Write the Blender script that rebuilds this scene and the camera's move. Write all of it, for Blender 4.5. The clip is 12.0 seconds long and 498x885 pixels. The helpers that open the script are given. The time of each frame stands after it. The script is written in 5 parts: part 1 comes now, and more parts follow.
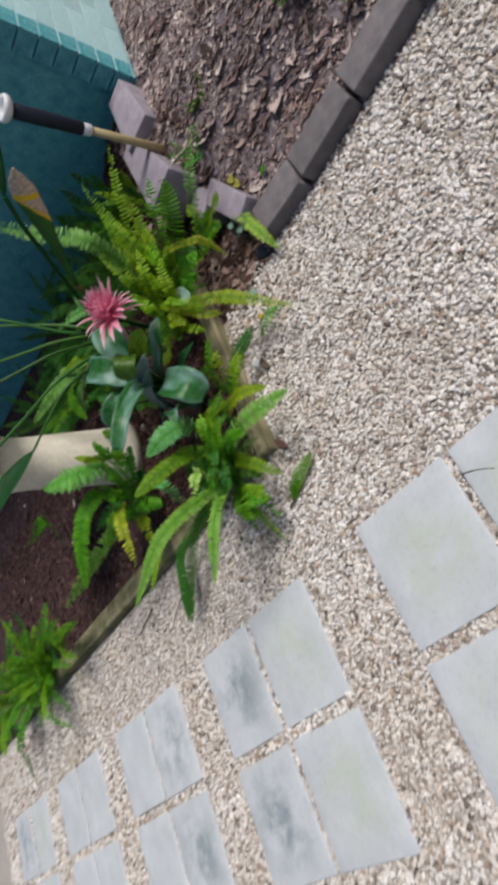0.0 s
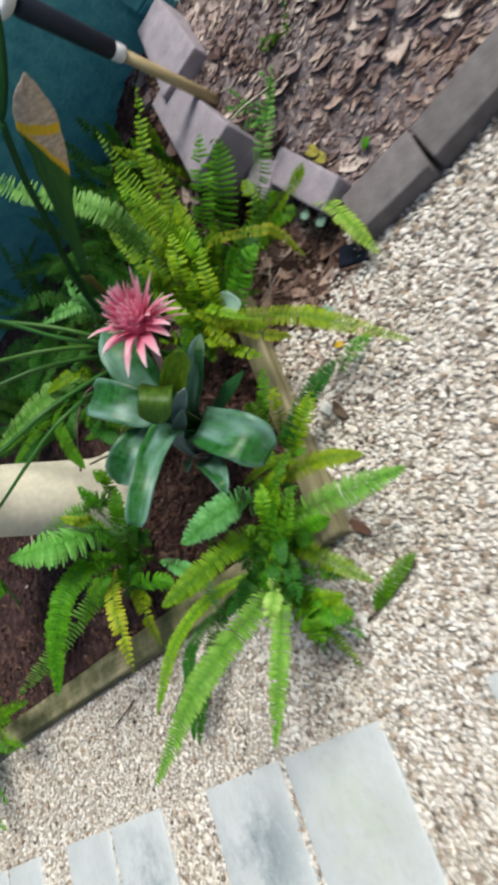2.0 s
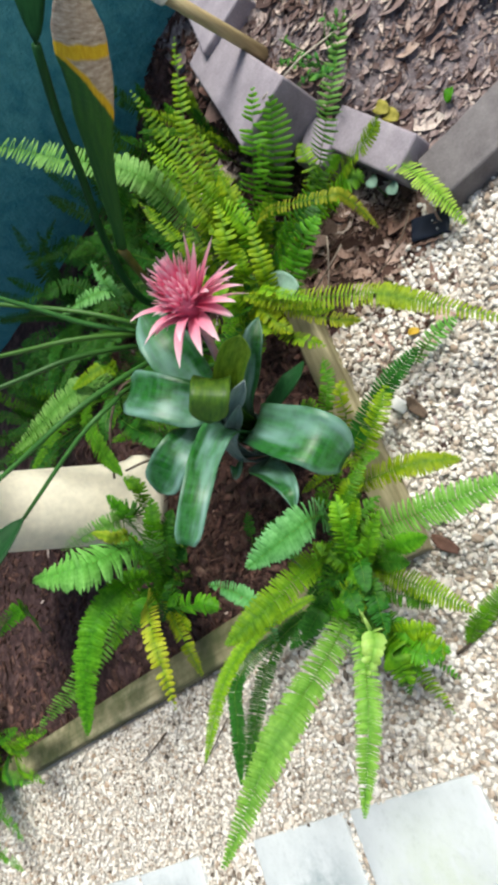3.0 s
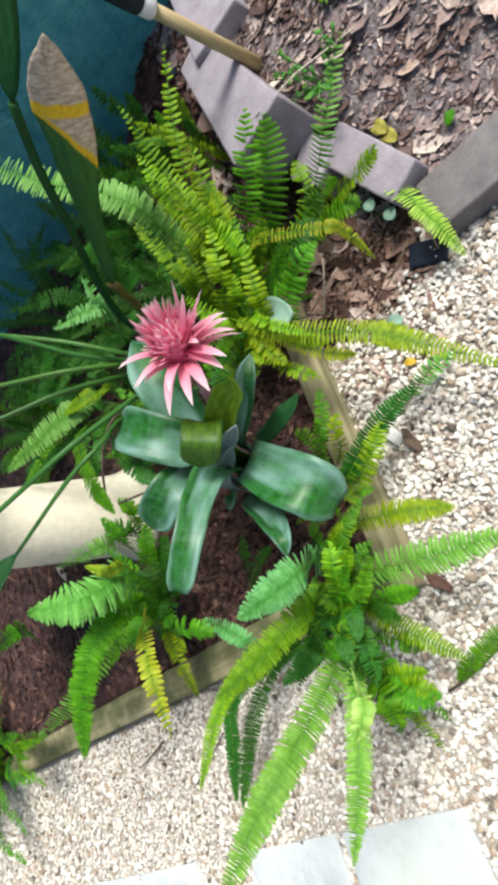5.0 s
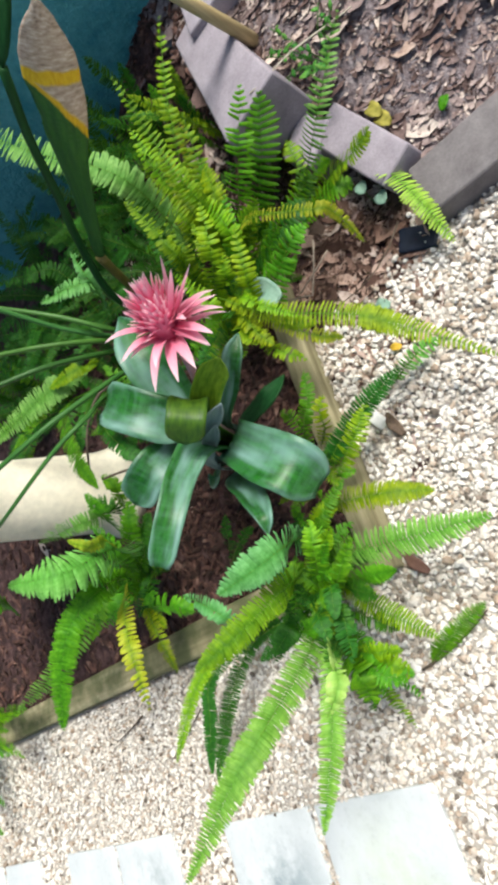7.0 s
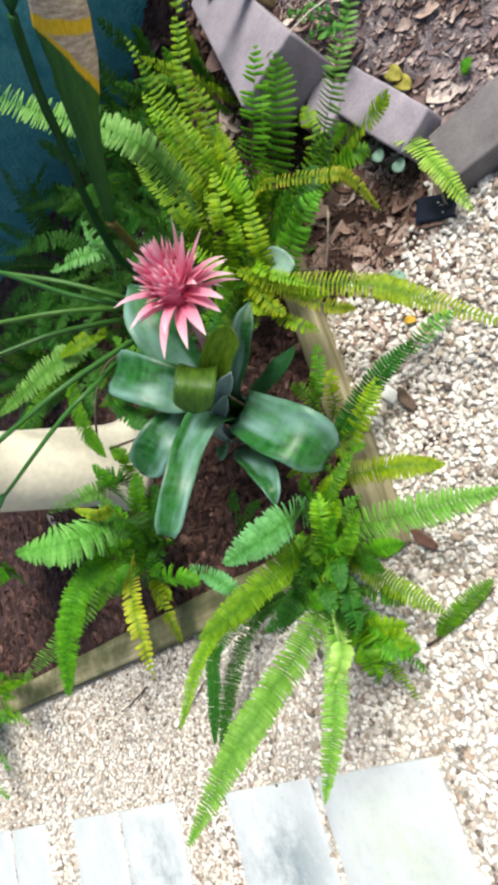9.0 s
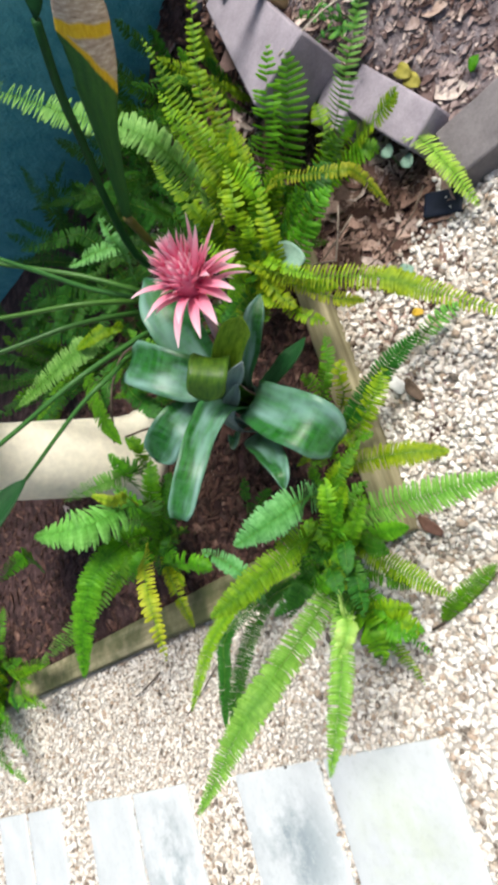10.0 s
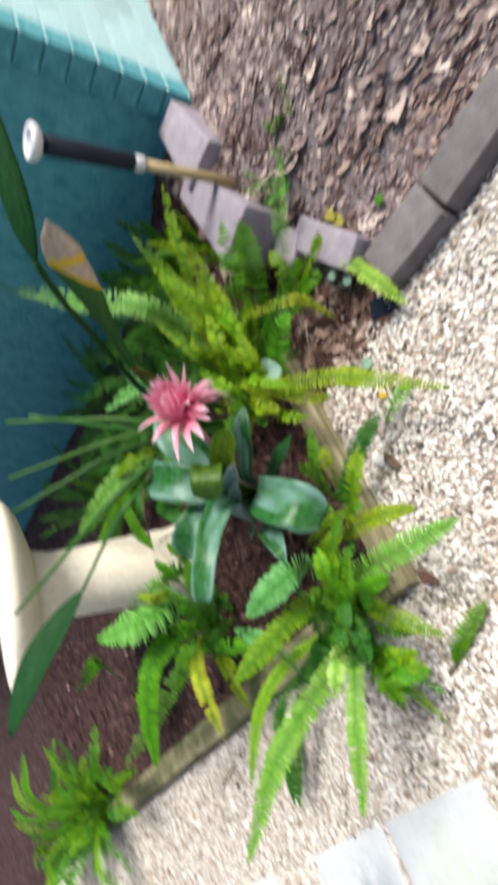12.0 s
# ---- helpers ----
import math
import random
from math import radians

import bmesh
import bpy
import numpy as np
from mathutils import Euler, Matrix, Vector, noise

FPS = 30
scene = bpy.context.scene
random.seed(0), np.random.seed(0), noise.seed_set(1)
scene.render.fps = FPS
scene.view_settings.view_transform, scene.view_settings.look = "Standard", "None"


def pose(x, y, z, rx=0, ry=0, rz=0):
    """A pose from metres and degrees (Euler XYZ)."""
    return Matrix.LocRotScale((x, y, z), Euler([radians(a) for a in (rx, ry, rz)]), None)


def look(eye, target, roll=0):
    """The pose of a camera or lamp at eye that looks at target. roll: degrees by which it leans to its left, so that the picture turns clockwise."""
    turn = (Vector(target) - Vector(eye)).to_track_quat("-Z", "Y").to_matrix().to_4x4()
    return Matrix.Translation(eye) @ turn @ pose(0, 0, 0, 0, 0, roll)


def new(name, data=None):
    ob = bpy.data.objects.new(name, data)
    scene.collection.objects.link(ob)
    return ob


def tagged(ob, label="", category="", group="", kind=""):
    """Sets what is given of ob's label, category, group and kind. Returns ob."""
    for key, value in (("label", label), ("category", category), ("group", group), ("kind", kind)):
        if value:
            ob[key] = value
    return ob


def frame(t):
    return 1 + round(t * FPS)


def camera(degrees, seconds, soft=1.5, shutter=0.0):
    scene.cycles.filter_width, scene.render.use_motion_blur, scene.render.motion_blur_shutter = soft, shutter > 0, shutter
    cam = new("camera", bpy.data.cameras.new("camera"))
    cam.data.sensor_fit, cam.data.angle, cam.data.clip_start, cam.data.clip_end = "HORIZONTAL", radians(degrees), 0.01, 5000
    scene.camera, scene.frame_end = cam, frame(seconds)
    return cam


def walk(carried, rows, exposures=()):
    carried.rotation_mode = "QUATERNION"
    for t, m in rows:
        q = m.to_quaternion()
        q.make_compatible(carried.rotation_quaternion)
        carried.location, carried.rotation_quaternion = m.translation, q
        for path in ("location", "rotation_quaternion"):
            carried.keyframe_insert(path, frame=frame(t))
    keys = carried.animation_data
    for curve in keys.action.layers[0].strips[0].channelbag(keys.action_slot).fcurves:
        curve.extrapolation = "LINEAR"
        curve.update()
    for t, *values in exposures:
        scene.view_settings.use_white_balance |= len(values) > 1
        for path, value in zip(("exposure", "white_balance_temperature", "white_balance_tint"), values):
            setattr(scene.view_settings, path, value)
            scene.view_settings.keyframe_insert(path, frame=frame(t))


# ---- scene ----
cam = camera(45.0, 12.0, 4.1, 0.7)
PATH = [
    (0, (-0.615, -1.519, 1.493), (0.375, -0.292, 0.262), -87.9),
    (0.5, (-0.568, -1.421, 1.435), (0.502, -0.304, 0.167), -84.3),
    (1, (-0.459, -1.226, 1.456), (0.66, -0.183, 0.166), -81.9),
    (1.5, (-0.186, -1.127, 1.436), (0.833, -0.046, 0.097), -79.5),
    (2, (0.008, -1.056, 1.363), (0.912, 0.075, -0.017), -83.2),
    (2.5, (0.107, -0.855, 1.333), (1.018, 0.281, -0.038), -81.0),
    (3, (0.163, -0.837, 1.304), (1.076, 0.296, -0.069), -83.2),
    (4.8, (0.294, -0.958, 1.269), (1.121, 0.262, -0.083), -87.6),
    (5, (0.297, -0.924, 1.291), (1.121, 0.268, -0.088), -86.2),
    (5.5, (0.3, -0.928, 1.28), (1.113, 0.268, -0.102), -86.2),
    (6, (0.295, -0.934, 1.291), (1.098, 0.287, -0.074), -86.4),
    (6.5, (0.283, -0.926, 1.294), (1.072, 0.277, -0.096), -85.8),
    (7, (0.281, -0.926, 1.293), (1.047, 0.264, -0.119), -85.9),
    (7.2, (0.283, -0.918, 1.302), (1.064, 0.262, -0.11), -84.7),
    (9, (0.265, -0.907, 1.282), (0.988, 0.332, -0.112), -86.5),
    (9.5, (0.261, -0.91, 1.296), (0.986, 0.342, -0.084), -86.1),
    (10, (0.225, -0.927, 1.306), (0.958, 0.342, -0.055), -86.4),
    (10.5, (0.204, -0.929, 1.306), (0.893, 0.375, -0.044), -88.5),
    (11, (0.16, -0.984, 1.313), (0.907, 0.355, 0.029), -87.3),
    (11.5, (0.09, -1.067, 1.325), (0.913, 0.247, 0.062), -88.7),
    (12, (0.0199, -1.1909, 1.3229), (1.2755, 0.2021, 0.0071), -88.6),
]
EXPOSURES = [
    (0.0, -0.27, 6400, 11), (0.5, -0.45, 6400, 10), (1.0, -0.35, 6450, 8), (1.5, -0.15, 6500, 6), (2.0, 0.10, 6500, 4), (2.5, 0.34, 6500, 2), (3.0, 0.48, 6500, 3),
    (5.0, 0.61, 6500, 4), (9.5, 0.60, 6550, 6), (11.0, 0.52, 6550, 8), (12.0, 0.60, 6550, 9),
]
walk(cam, [(t, look(eye, target, roll)) for t, eye, target, roll in PATH], EXPOSURES)

# ---- daylight ----
world = bpy.data.worlds.new("overcast_sky")
scene.world = world
world.use_nodes = True
sky = world.node_tree.nodes.new("ShaderNodeTexSky")
sky.sky_type, sky.sun_disc = "NISHITA", False
sky.sun_elevation, sky.sun_rotation = radians(52), radians(155)
sky.air_density, sky.dust_density, sky.ozone_density = 1.0, 4.0, 1.0
world.node_tree.links.new(sky.outputs[0], world.node_tree.nodes["Background"].inputs[0])
world.node_tree.nodes["Background"].inputs[1].default_value = 0.098
sun = new("sun", bpy.data.lights.new("sun", "SUN"))
sun.data.energy, sun.data.angle, sun.data.color = 3.15, radians(20), (1.0, 0.97, 0.92)
sun.matrix_world = look((0.9, -1.9, 2.9), (0, 0, 0))


# ---- materials ----
def material(name, rough=0.6, metal=0.0, spec=0.5):
    m = bpy.data.materials.new(name)
    m.use_nodes = True
    b = m.node_tree.nodes["Principled BSDF"]
    b.inputs["Roughness"].default_value, b.inputs["Metallic"].default_value = rough, metal
    b.inputs["Specular IOR Level"].default_value = spec
    return m, m.node_tree.nodes, m.node_tree.links, b


def ramp(nodes, links, fac, stops):
    r = nodes.new("ShaderNodeValToRGB")
    while len(r.color_ramp.elements) < len(stops):
        r.color_ramp.elements.new(0.5)
    for e, (p, c) in zip(r.color_ramp.elements, stops):
        e.position, e.color = p, (*c, 1)
    links.new(fac, r.inputs[0])
    return r.outputs[0]


def tex(nodes, links, scale, detail=4, rough=0.55, coords=None, stretch=None, kind="Noise"):
    n = nodes.new("ShaderNodeTex" + kind)
    n.inputs["Scale"].default_value = scale
    if kind == "Noise":
        n.inputs["Detail"].default_value, n.inputs["Roughness"].default_value = detail, rough
    if coords is None:
        coords = nodes.new("ShaderNodeTexCoord").outputs["Object"]
    if stretch:
        mp = nodes.new("ShaderNodeMapping")
        mp.inputs["Scale"].default_value = stretch
        links.new(coords, mp.inputs[0])
        coords = mp.outputs[0]
    links.new(coords, n.inputs["Vector"])
    return n.outputs[0]


def mix(nodes, links, kind, fac, a, b):
    n = nodes.new("ShaderNodeMix")
    n.data_type, n.blend_type = "RGBA", kind
    for value, k in ((fac, 0), (a, 6), (b, 7)):
        if isinstance(value, (int, float)):
            n.inputs[k].default_value = value
        elif isinstance(value, tuple):
            n.inputs[k].default_value = (*value, 1)
        else:
            links.new(value, n.inputs[k])
    return n.outputs[2]


def bump(nodes, links, shader, height, strength, distance):
    b = nodes.new("ShaderNodeBump")
    b.inputs["Strength"].default_value, b.inputs["Distance"].default_value = strength, distance
    links.new(height, b.inputs["Height"])
    links.new(b.outputs[0], shader.inputs["Normal"])


def mottled(name, stops, scale, fine, rough=0.8, relief=0.3, depth=0.003, spread=None, island=0.0, objects=0.0, spec=0.3, stretch=None):
    """A surface in two scales of noise over a colour ramp, with optional variation from piece to piece."""
    m, n, l, b = material(name, rough, 0, spec)
    big = tex(n, l, scale, 5, 0.6, stretch=stretch)
    small = tex(n, l, fine, 3, 0.6, stretch=stretch)
    col = ramp(n, l, big, stops)
    shade = ramp(n, l, small, [(0.25, (0.72, 0.72, 0.72)), (0.75, (1.0, 1.0, 1.0))])
    col = mix(n, l, "MULTIPLY", 0.8, col, shade)
    if island or objects:
        if island:
            src = n.new("ShaderNodeNewGeometry").outputs["Random Per Island"]
        else:
            src = n.new("ShaderNodeObjectInfo").outputs["Random"]
        k = island or objects
        v = ramp(n, l, src, [(0.0, (1 - k,) * 3), (1.0, (1.0, 1.0, 1.0))])
        col = mix(n, l, "MULTIPLY", 1.0, col, v)
    l.new(col, b.inputs["Base Color"])
    bump(n, l, b, small, relief, depth)
    return m


def stone_material():
    m, n, l, b = material("river_pebble", 0.62, 0, 0.35)
    isl = n.new("ShaderNodeNewGeometry").outputs["Random Per Island"]
    col = ramp(n, l, isl, [(0.0, (0.13, 0.11, 0.095)), (0.04, (0.24, 0.20, 0.17)), (0.10, (0.40, 0.31, 0.24)), (0.22, (0.57, 0.51, 0.455)), (0.42, (0.70, 0.655, 0.61)), (0.7, (0.785, 0.76, 0.735)), (1.0, (0.87, 0.86, 0.84))])
    blot = ramp(n, l, tex(n, l, 260, 3), [(0.3, (0.83, 0.785, 0.725)), (0.62, (1, 1, 1))])
    area = ramp(n, l, tex(n, l, 2.3, 3), [(0.35, (0.91, 0.885, 0.85)), (0.6, (1, 1, 1))])
    col = mix(n, l, "MULTIPLY", 1.0, mix(n, l, "MULTIPLY", 1.0, col, blot), area)
    l.new(col, b.inputs["Base Color"])
    bump(n, l, b, tex(n, l, 420, 3), 0.25, 0.002)
    return m


def paver_material(name, tint, amount, start):
    """Pale concrete, with an uneven damp stain of the given tint round the middle of each piece."""
    m, n, l, b = material(name, 0.7, 0, 0.35)
    obj = n.new("ShaderNodeObjectInfo")
    shift = n.new("ShaderNodeVectorMath")
    shift.operation = "MULTIPLY_ADD"
    co = n.new("ShaderNodeTexCoord").outputs["Object"]
    l.new(obj.outputs["Random"], shift.inputs[0])
    shift.inputs[1].default_value = (37, 19, 7)
    l.new(co, shift.inputs[2])
    moved = shift.outputs[0]
    base = ramp(n, l, tex(n, l, 7, 5, 0.6, moved), [(0.3, (0.48, 0.505, 0.52)), (0.7, (0.585, 0.61, 0.625))])
    far = n.new("ShaderNodeVectorMath")
    far.operation = "LENGTH"
    l.new(co, far.inputs[0])
    middle = ramp(n, l, far.outputs["Value"], [(0.07, (1, 1, 1)), (0.22, (0, 0, 0))])
    blotch = ramp(n, l, tex(n, l, 6, 9, 0.72, moved), [(start, (0, 0, 0)), (start + 0.16, (amount,) * 3)])
    col = mix(n, l, "MIX", mix(n, l, "MULTIPLY", 1.0, middle, blotch), base, tint)
    streak = ramp(n, l, tex(n, l, 10, 4, 0.65, moved, (2.4, 0.5, 1)), [(0.58, (1, 1, 1)), (0.78, (0.88, 0.90, 0.90))])
    col = mix(n, l, "MULTIPLY", 0.6, col, streak)
    speck = ramp(n, l, tex(n, l, 60, 4, 0.7, moved), [(0.28, (0.82, 0.83, 0.82)), (0.5, (1, 1, 1))])
    col = mix(n, l, "MULTIPLY", 0.6, col, speck)
    l.new(col, b.inputs["Base Color"])
    bump(n, l, b, tex(n, l, 180, 4), 0.15, 0.002)
    return m


def sleeper_material(name, mossy):
    m, n, l, b = material(name, 0.85, 0, 0.2)
    grain = tex(n, l, 30, 6, 0.65, stretch=(0.06, 1, 1))
    moss = tex(n, l, 9, 5, 0.6)
    col = ramp(n, l, grain, [(0.3, (0.13, 0.11, 0.06)), (0.5, (0.27, 0.235, 0.14)), (0.7, (0.42, 0.37, 0.24))])
    col = mix(n, l, "MIX", ramp(n, l, moss, [(0.32, (0, 0, 0)), (0.60, (mossy,) * 3)]), col, (0.075, 0.09, 0.036))
    l.new(col, b.inputs["Base Color"])
    bump(n, l, b, grain, 0.5, 0.004)
    return m


def leaf_material(name, dark, light, rough=0.55, transmit=0.24, bands=None, vary=0.4, spec=0.24):
    """A leaf: midrib and margin tone from its own length and width, some light let through."""
    m, n, l, b = material(name, rough, 0, spec)
    uv = n.new("ShaderNodeTexCoord").outputs["UV"]
    noise_ = tex(n, l, 9, 4, 0.6, uv)
    col = ramp(n, l, noise_, [(0.3, dark), (0.7, light)])
    obj = n.new("ShaderNodeObjectInfo").outputs["Random"]
    col = mix(n, l, "MULTIPLY", 1.0, col, ramp(n, l, obj, [(0, (0.44, 0.58, 0.40)), (0.25, (0.92, 0.90, 0.5)), (0.6, (0.60, 0.90, 0.85)), (1, (0.90, 1.0, 0.75))] if vary > 0.3 else [(0, (1 - vary, 1 - vary * 0.8, 1 - vary)), (1, (1, 1, 1))]))
    isl = n.new("ShaderNodeNewGeometry").outputs["Random Per Island"]
    col = mix(n, l, "MULTIPLY", 1.0, col, ramp(n, l, isl, [(0, (0.72, 0.78, 0.70)), (1, (1, 1, 1))]))
    if vary > 0.3:  # deeper along the rib, paler at the leaflets' ends
        out = n.new("ShaderNodeUVMap")
        out.uv_map = "leaflet"
        reach = n.new("ShaderNodeSeparateXYZ")
        l.new(out.outputs[0], reach.inputs[0])
        col = mix(n, l, "MULTIPLY", 1.0, col, ramp(n, l, reach.outputs[0], [(0.0, (0.50, 0.72, 0.40)), (0.45, (0.92, 0.97, 0.9)), (1.0, (1.12, 1.06, 1.25))]))
    if bands:
        w = tex(n, l, 1.0, 5, 0.6, uv, (1.4, 22, 1))
        msk = ramp(n, l, w, [(0.40, (0, 0, 0)), (0.75, (0.18, 0.18, 0.18))])
        col = mix(n, l, "MIX", msk, col, bands)
        bloom = ramp(n, l, tex(n, l, 1.7, 3, 0.5, uv), [(0.43, (0, 0, 0)), (0.64, (0.62, 0.62, 0.62))])
        col = mix(n, l, "MIX", bloom, col, (0.25, 0.42, 0.40))
    l.new(col, b.inputs["Base Color"])
    if bands:
        b.inputs["Coat Weight"].default_value, b.inputs["Coat Roughness"].default_value = 0.12, 0.35
    if transmit:
        tr = n.new("ShaderNodeBsdfTranslucent")
        l.new(col, tr.inputs[0])
        mx = n.new("ShaderNodeMixShader")
        mx.inputs[0].default_value = transmit
        l.new(b.outputs[0], mx.inputs[1])
        l.new(tr.outputs[0], mx.inputs[2])
        l.new(mx.outputs[0], n["Material Output"].inputs[0])
    bump(n, l, b, tex(n, l, 40, 3, 0.5, uv, (3, 0.3, 1)), 0.15, 0.002)
    return m


def along_material(name, stops, rough=0.5, spec=0.4, transmit=0.0, slant=0.0, wander=0.22):
    """Colour runs along the length of a piece by its own coordinates."""
    m, n, l, b = material(name, rough, 0, spec)
    uv = n.new("ShaderNodeTexCoord").outputs["UV"]
    sep = n.new("ShaderNodeSeparateXYZ")
    l.new(uv, sep.inputs[0])
    add = n.new("ShaderNodeMath")
    add.operation = "MULTIPLY_ADD"
    l.new(tex(n, l, 7, 4, 0.6, uv), add.inputs[0])
    add.inputs[1].default_value = wander
    sub = n.new("ShaderNodeMath")
    sub.operation = "SUBTRACT"
    l.new(sep.outputs[1], sub.inputs[0])
    sub.inputs[1].default_value = wander / 2
    l.new(sub.outputs[0], add.inputs[2])
    tilt = n.new("ShaderNodeMath")
    tilt.operation = "MULTIPLY_ADD"
    l.new(sep.outputs[0], tilt.inputs[0])
    tilt.inputs[1].default_value = slant
    l.new(add.outputs[0], tilt.inputs[2])
    col = ramp(n, l, tilt.outputs[0], stops)
    shade = ramp(n, l, tex(n, l, 26, 3, 0.6, uv, (3, 0.6, 1)), [(0.3, (0.75, 0.75, 0.75)), (0.7, (1, 1, 1))])
    col = mix(n, l, "MULTIPLY", 0.7, col, shade)
    l.new(col, b.inputs["Base Color"])
    if transmit:
        tr = n.new("ShaderNodeBsdfTranslucent")
        l.new(col, tr.inputs[0])
        mx = n.new("ShaderNodeMixShader")
        mx.inputs[0].default_value = transmit
        l.new(b.outputs[0], mx.inputs[1])
        l.new(tr.outputs[0], mx.inputs[2])
        l.new(mx.outputs[0], n["Material Output"].inputs[0])
    return m


def withered_material():
    """A dying leaf: green below a slanting yellow crease, papery brown above it, a yellow band across."""
    m, n, l, b = material("withered_leaf", 0.7, 0, 0.25)
    uv = n.new("ShaderNodeTexCoord").outputs["UV"]
    sep = n.new("ShaderNodeSeparateXYZ")
    l.new(uv, sep.inputs[0])
    wander = tex(n, l, 5, 4, 0.6, uv)

    def level(slant, amount):
        a = n.new("ShaderNodeMath")
        a.operation = "MULTIPLY_ADD"
        l.new(sep.outputs[0], a.inputs[0])
        a.inputs[1].default_value = slant
        l.new(sep.outputs[1], a.inputs[2])
        c = n.new("ShaderNodeMath")
        c.operation = "MULTIPLY_ADD"
        l.new(wander, c.inputs[0])
        c.inputs[1].default_value = amount
        l.new(a.outputs[0], c.inputs[2])
        return c.outputs[0]
    o, w = (0, 0, 0), (1, 1, 1)
    paper = ramp(n, l, tex(n, l, 6, 6, 0.68, uv, (0.7, 8, 1)), [(0.30, (0.13, 0.09, 0.06)), (0.40, (0.30, 0.23, 0.17)), (0.55, (0.45, 0.37, 0.29)), (0.70, (0.64, 0.57, 0.48))])
    live = ramp(n, l, tex(n, l, 8, 4, 0.6, uv), [(0.3, (0.015, 0.075, 0.018)), (0.7, (0.04, 0.14, 0.02))])
    gold = ramp(n, l, tex(n, l, 20, 4, 0.6, uv), [(0.3, (0.50, 0.30, 0.008)), (0.7, (0.66, 0.46, 0.02))])
    crease = level(0.28, 0.05)
    col = mix(n, l, "MIX", ramp(n, l, crease, [(0.675, o), (0.69, w)]), live, paper)
    edge = ramp(n, l, crease, [(0.655, o), (0.67, w), (0.695, w), (0.715, o)])
    band = ramp(n, l, level(0.02, 0.03), [(0.635, o), (0.65, w), (0.70, w), (0.715, o)])
    both = mix(n, l, "LIGHTEN", 1.0, edge, band)
    col = mix(n, l, "MIX", both, col, gold)
    l.new(col, b.inputs["Base Color"])
    bump(n, l, b, tex(n, l, 14, 5, 0.65, uv, (0.6, 3, 1)), 0.5, 0.006)
    return m


def litter_material(name, stops):
    m, n, l, b = material(name, 0.8, 0, 0.25)
    isl = n.new("ShaderNodeNewGeometry").outputs["Random Per Island"]
    col = ramp(n, l, isl, stops)
    col = mix(n, l, "MULTIPLY", 0.8, col, ramp(n, l, tex(n, l, 120, 4), [(0.3, (0.55, 0.52, 0.5)), (0.65, (1, 1, 1))]))
    col = mix(n, l, "MULTIPLY", 0.9, col, ramp(n, l, tex(n, l, 5, 4, 0.6), [(0.35, (0.62, 0.50, 0.46)), (0.5, (0.9, 0.85, 0.86)), (0.65, (1, 0.98, 1.0))]))
    l.new(col, b.inputs["Base Color"])
    bump(n, l, b, tex(n, l, 300, 3), 0.3, 0.002)
    return m


STONE = stone_material()
BED = mottled("gravel_bed", [(0.3, (0.39, 0.35, 0.31)), (0.7, (0.58, 0.54, 0.49))], 60, 240, 0.9, 0.8, 0.006)
MULCH = mottled("weathered_mulch", [(0.3, (0.11, 0.08, 0.085)), (0.5, (0.24, 0.195, 0.205)), (0.72, (0.44, 0.385, 0.40))], 55, 210, 0.95, 0.9, 0.01)
SOIL = mottled("dark_soil", [(0.3, (0.016, 0.008, 0.008)), (0.5, (0.060, 0.029, 0.028)), (0.75, (0.155, 0.092, 0.088))], 22, 150, 0.95, 0.9, 0.01)
BARK = mottled("damp_bark", [(0.3, (0.040, 0.018, 0.014)), (0.55, (0.15, 0.072, 0.056)), (0.8, (0.40, 0.26, 0.205))], 30, 220, 0.8, 0.6, 0.004, island=0.8)
PAVER = paver_material("pale_concrete", (0.47, 0.52, 0.42), 0.65, 0.40)
STAINED_PAVER = paver_material("stained_concrete", (0.20, 0.25, 0.275), 0.85, 0.43)
CLEAN_PAVER = paver_material("clean_concrete", (0.50, 0.54, 0.56), 0.3, 0.5)
SLEEPER = sleeper_material("weathered_sleeper", 0.85)
DRY_SLEEPER = sleeper_material("dry_sleeper", 0.25)
BLOCK = mottled("mauve_concrete", [(0.3, (0.28, 0.245, 0.285)), (0.6, (0.40, 0.355, 0.405)), (0.8, (0.48, 0.44, 0.48))], 14, 170, 0.85, 0.35, 0.003, objects=0.25)
FRONT_BLOCK = mottled("dark_concrete", [(0.3, (0.14, 0.125, 0.13)), (0.6, (0.215, 0.195, 0.20)), (0.8, (0.29, 0.265, 0.27))], 14, 170, 0.85, 0.35, 0.003, objects=0.2)
TEAL = mottled("teal_paint", [(0.3, (0.055, 0.30, 0.36)), (0.7, (0.15, 0.50, 0.54))], 16, 70, 0.5, 0.9, 0.008, spec=0.4)
PALE_BLUE = mottled("pale_blue_paint", [(0.3, (0.42, 0.67, 0.69)), (0.7, (0.56, 0.78, 0.80))], 8, 90, 0.55, 0.25, 0.004, objects=0.08)
LITTER = litter_material("dry_leaf_litter", [(0.0, (0.055, 0.034, 0.032)), (0.22, (0.15, 0.10, 0.09)), (0.42, (0.30, 0.235, 0.225)), (0.66, (0.47, 0.39, 0.37)), (0.86, (0.64, 0.55, 0.49)), (1.0, (0.82, 0.75, 0.66))])
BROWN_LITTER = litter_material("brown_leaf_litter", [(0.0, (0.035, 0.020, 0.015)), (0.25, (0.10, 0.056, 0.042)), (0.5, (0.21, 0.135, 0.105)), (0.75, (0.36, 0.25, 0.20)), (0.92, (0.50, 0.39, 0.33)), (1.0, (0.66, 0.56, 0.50))])
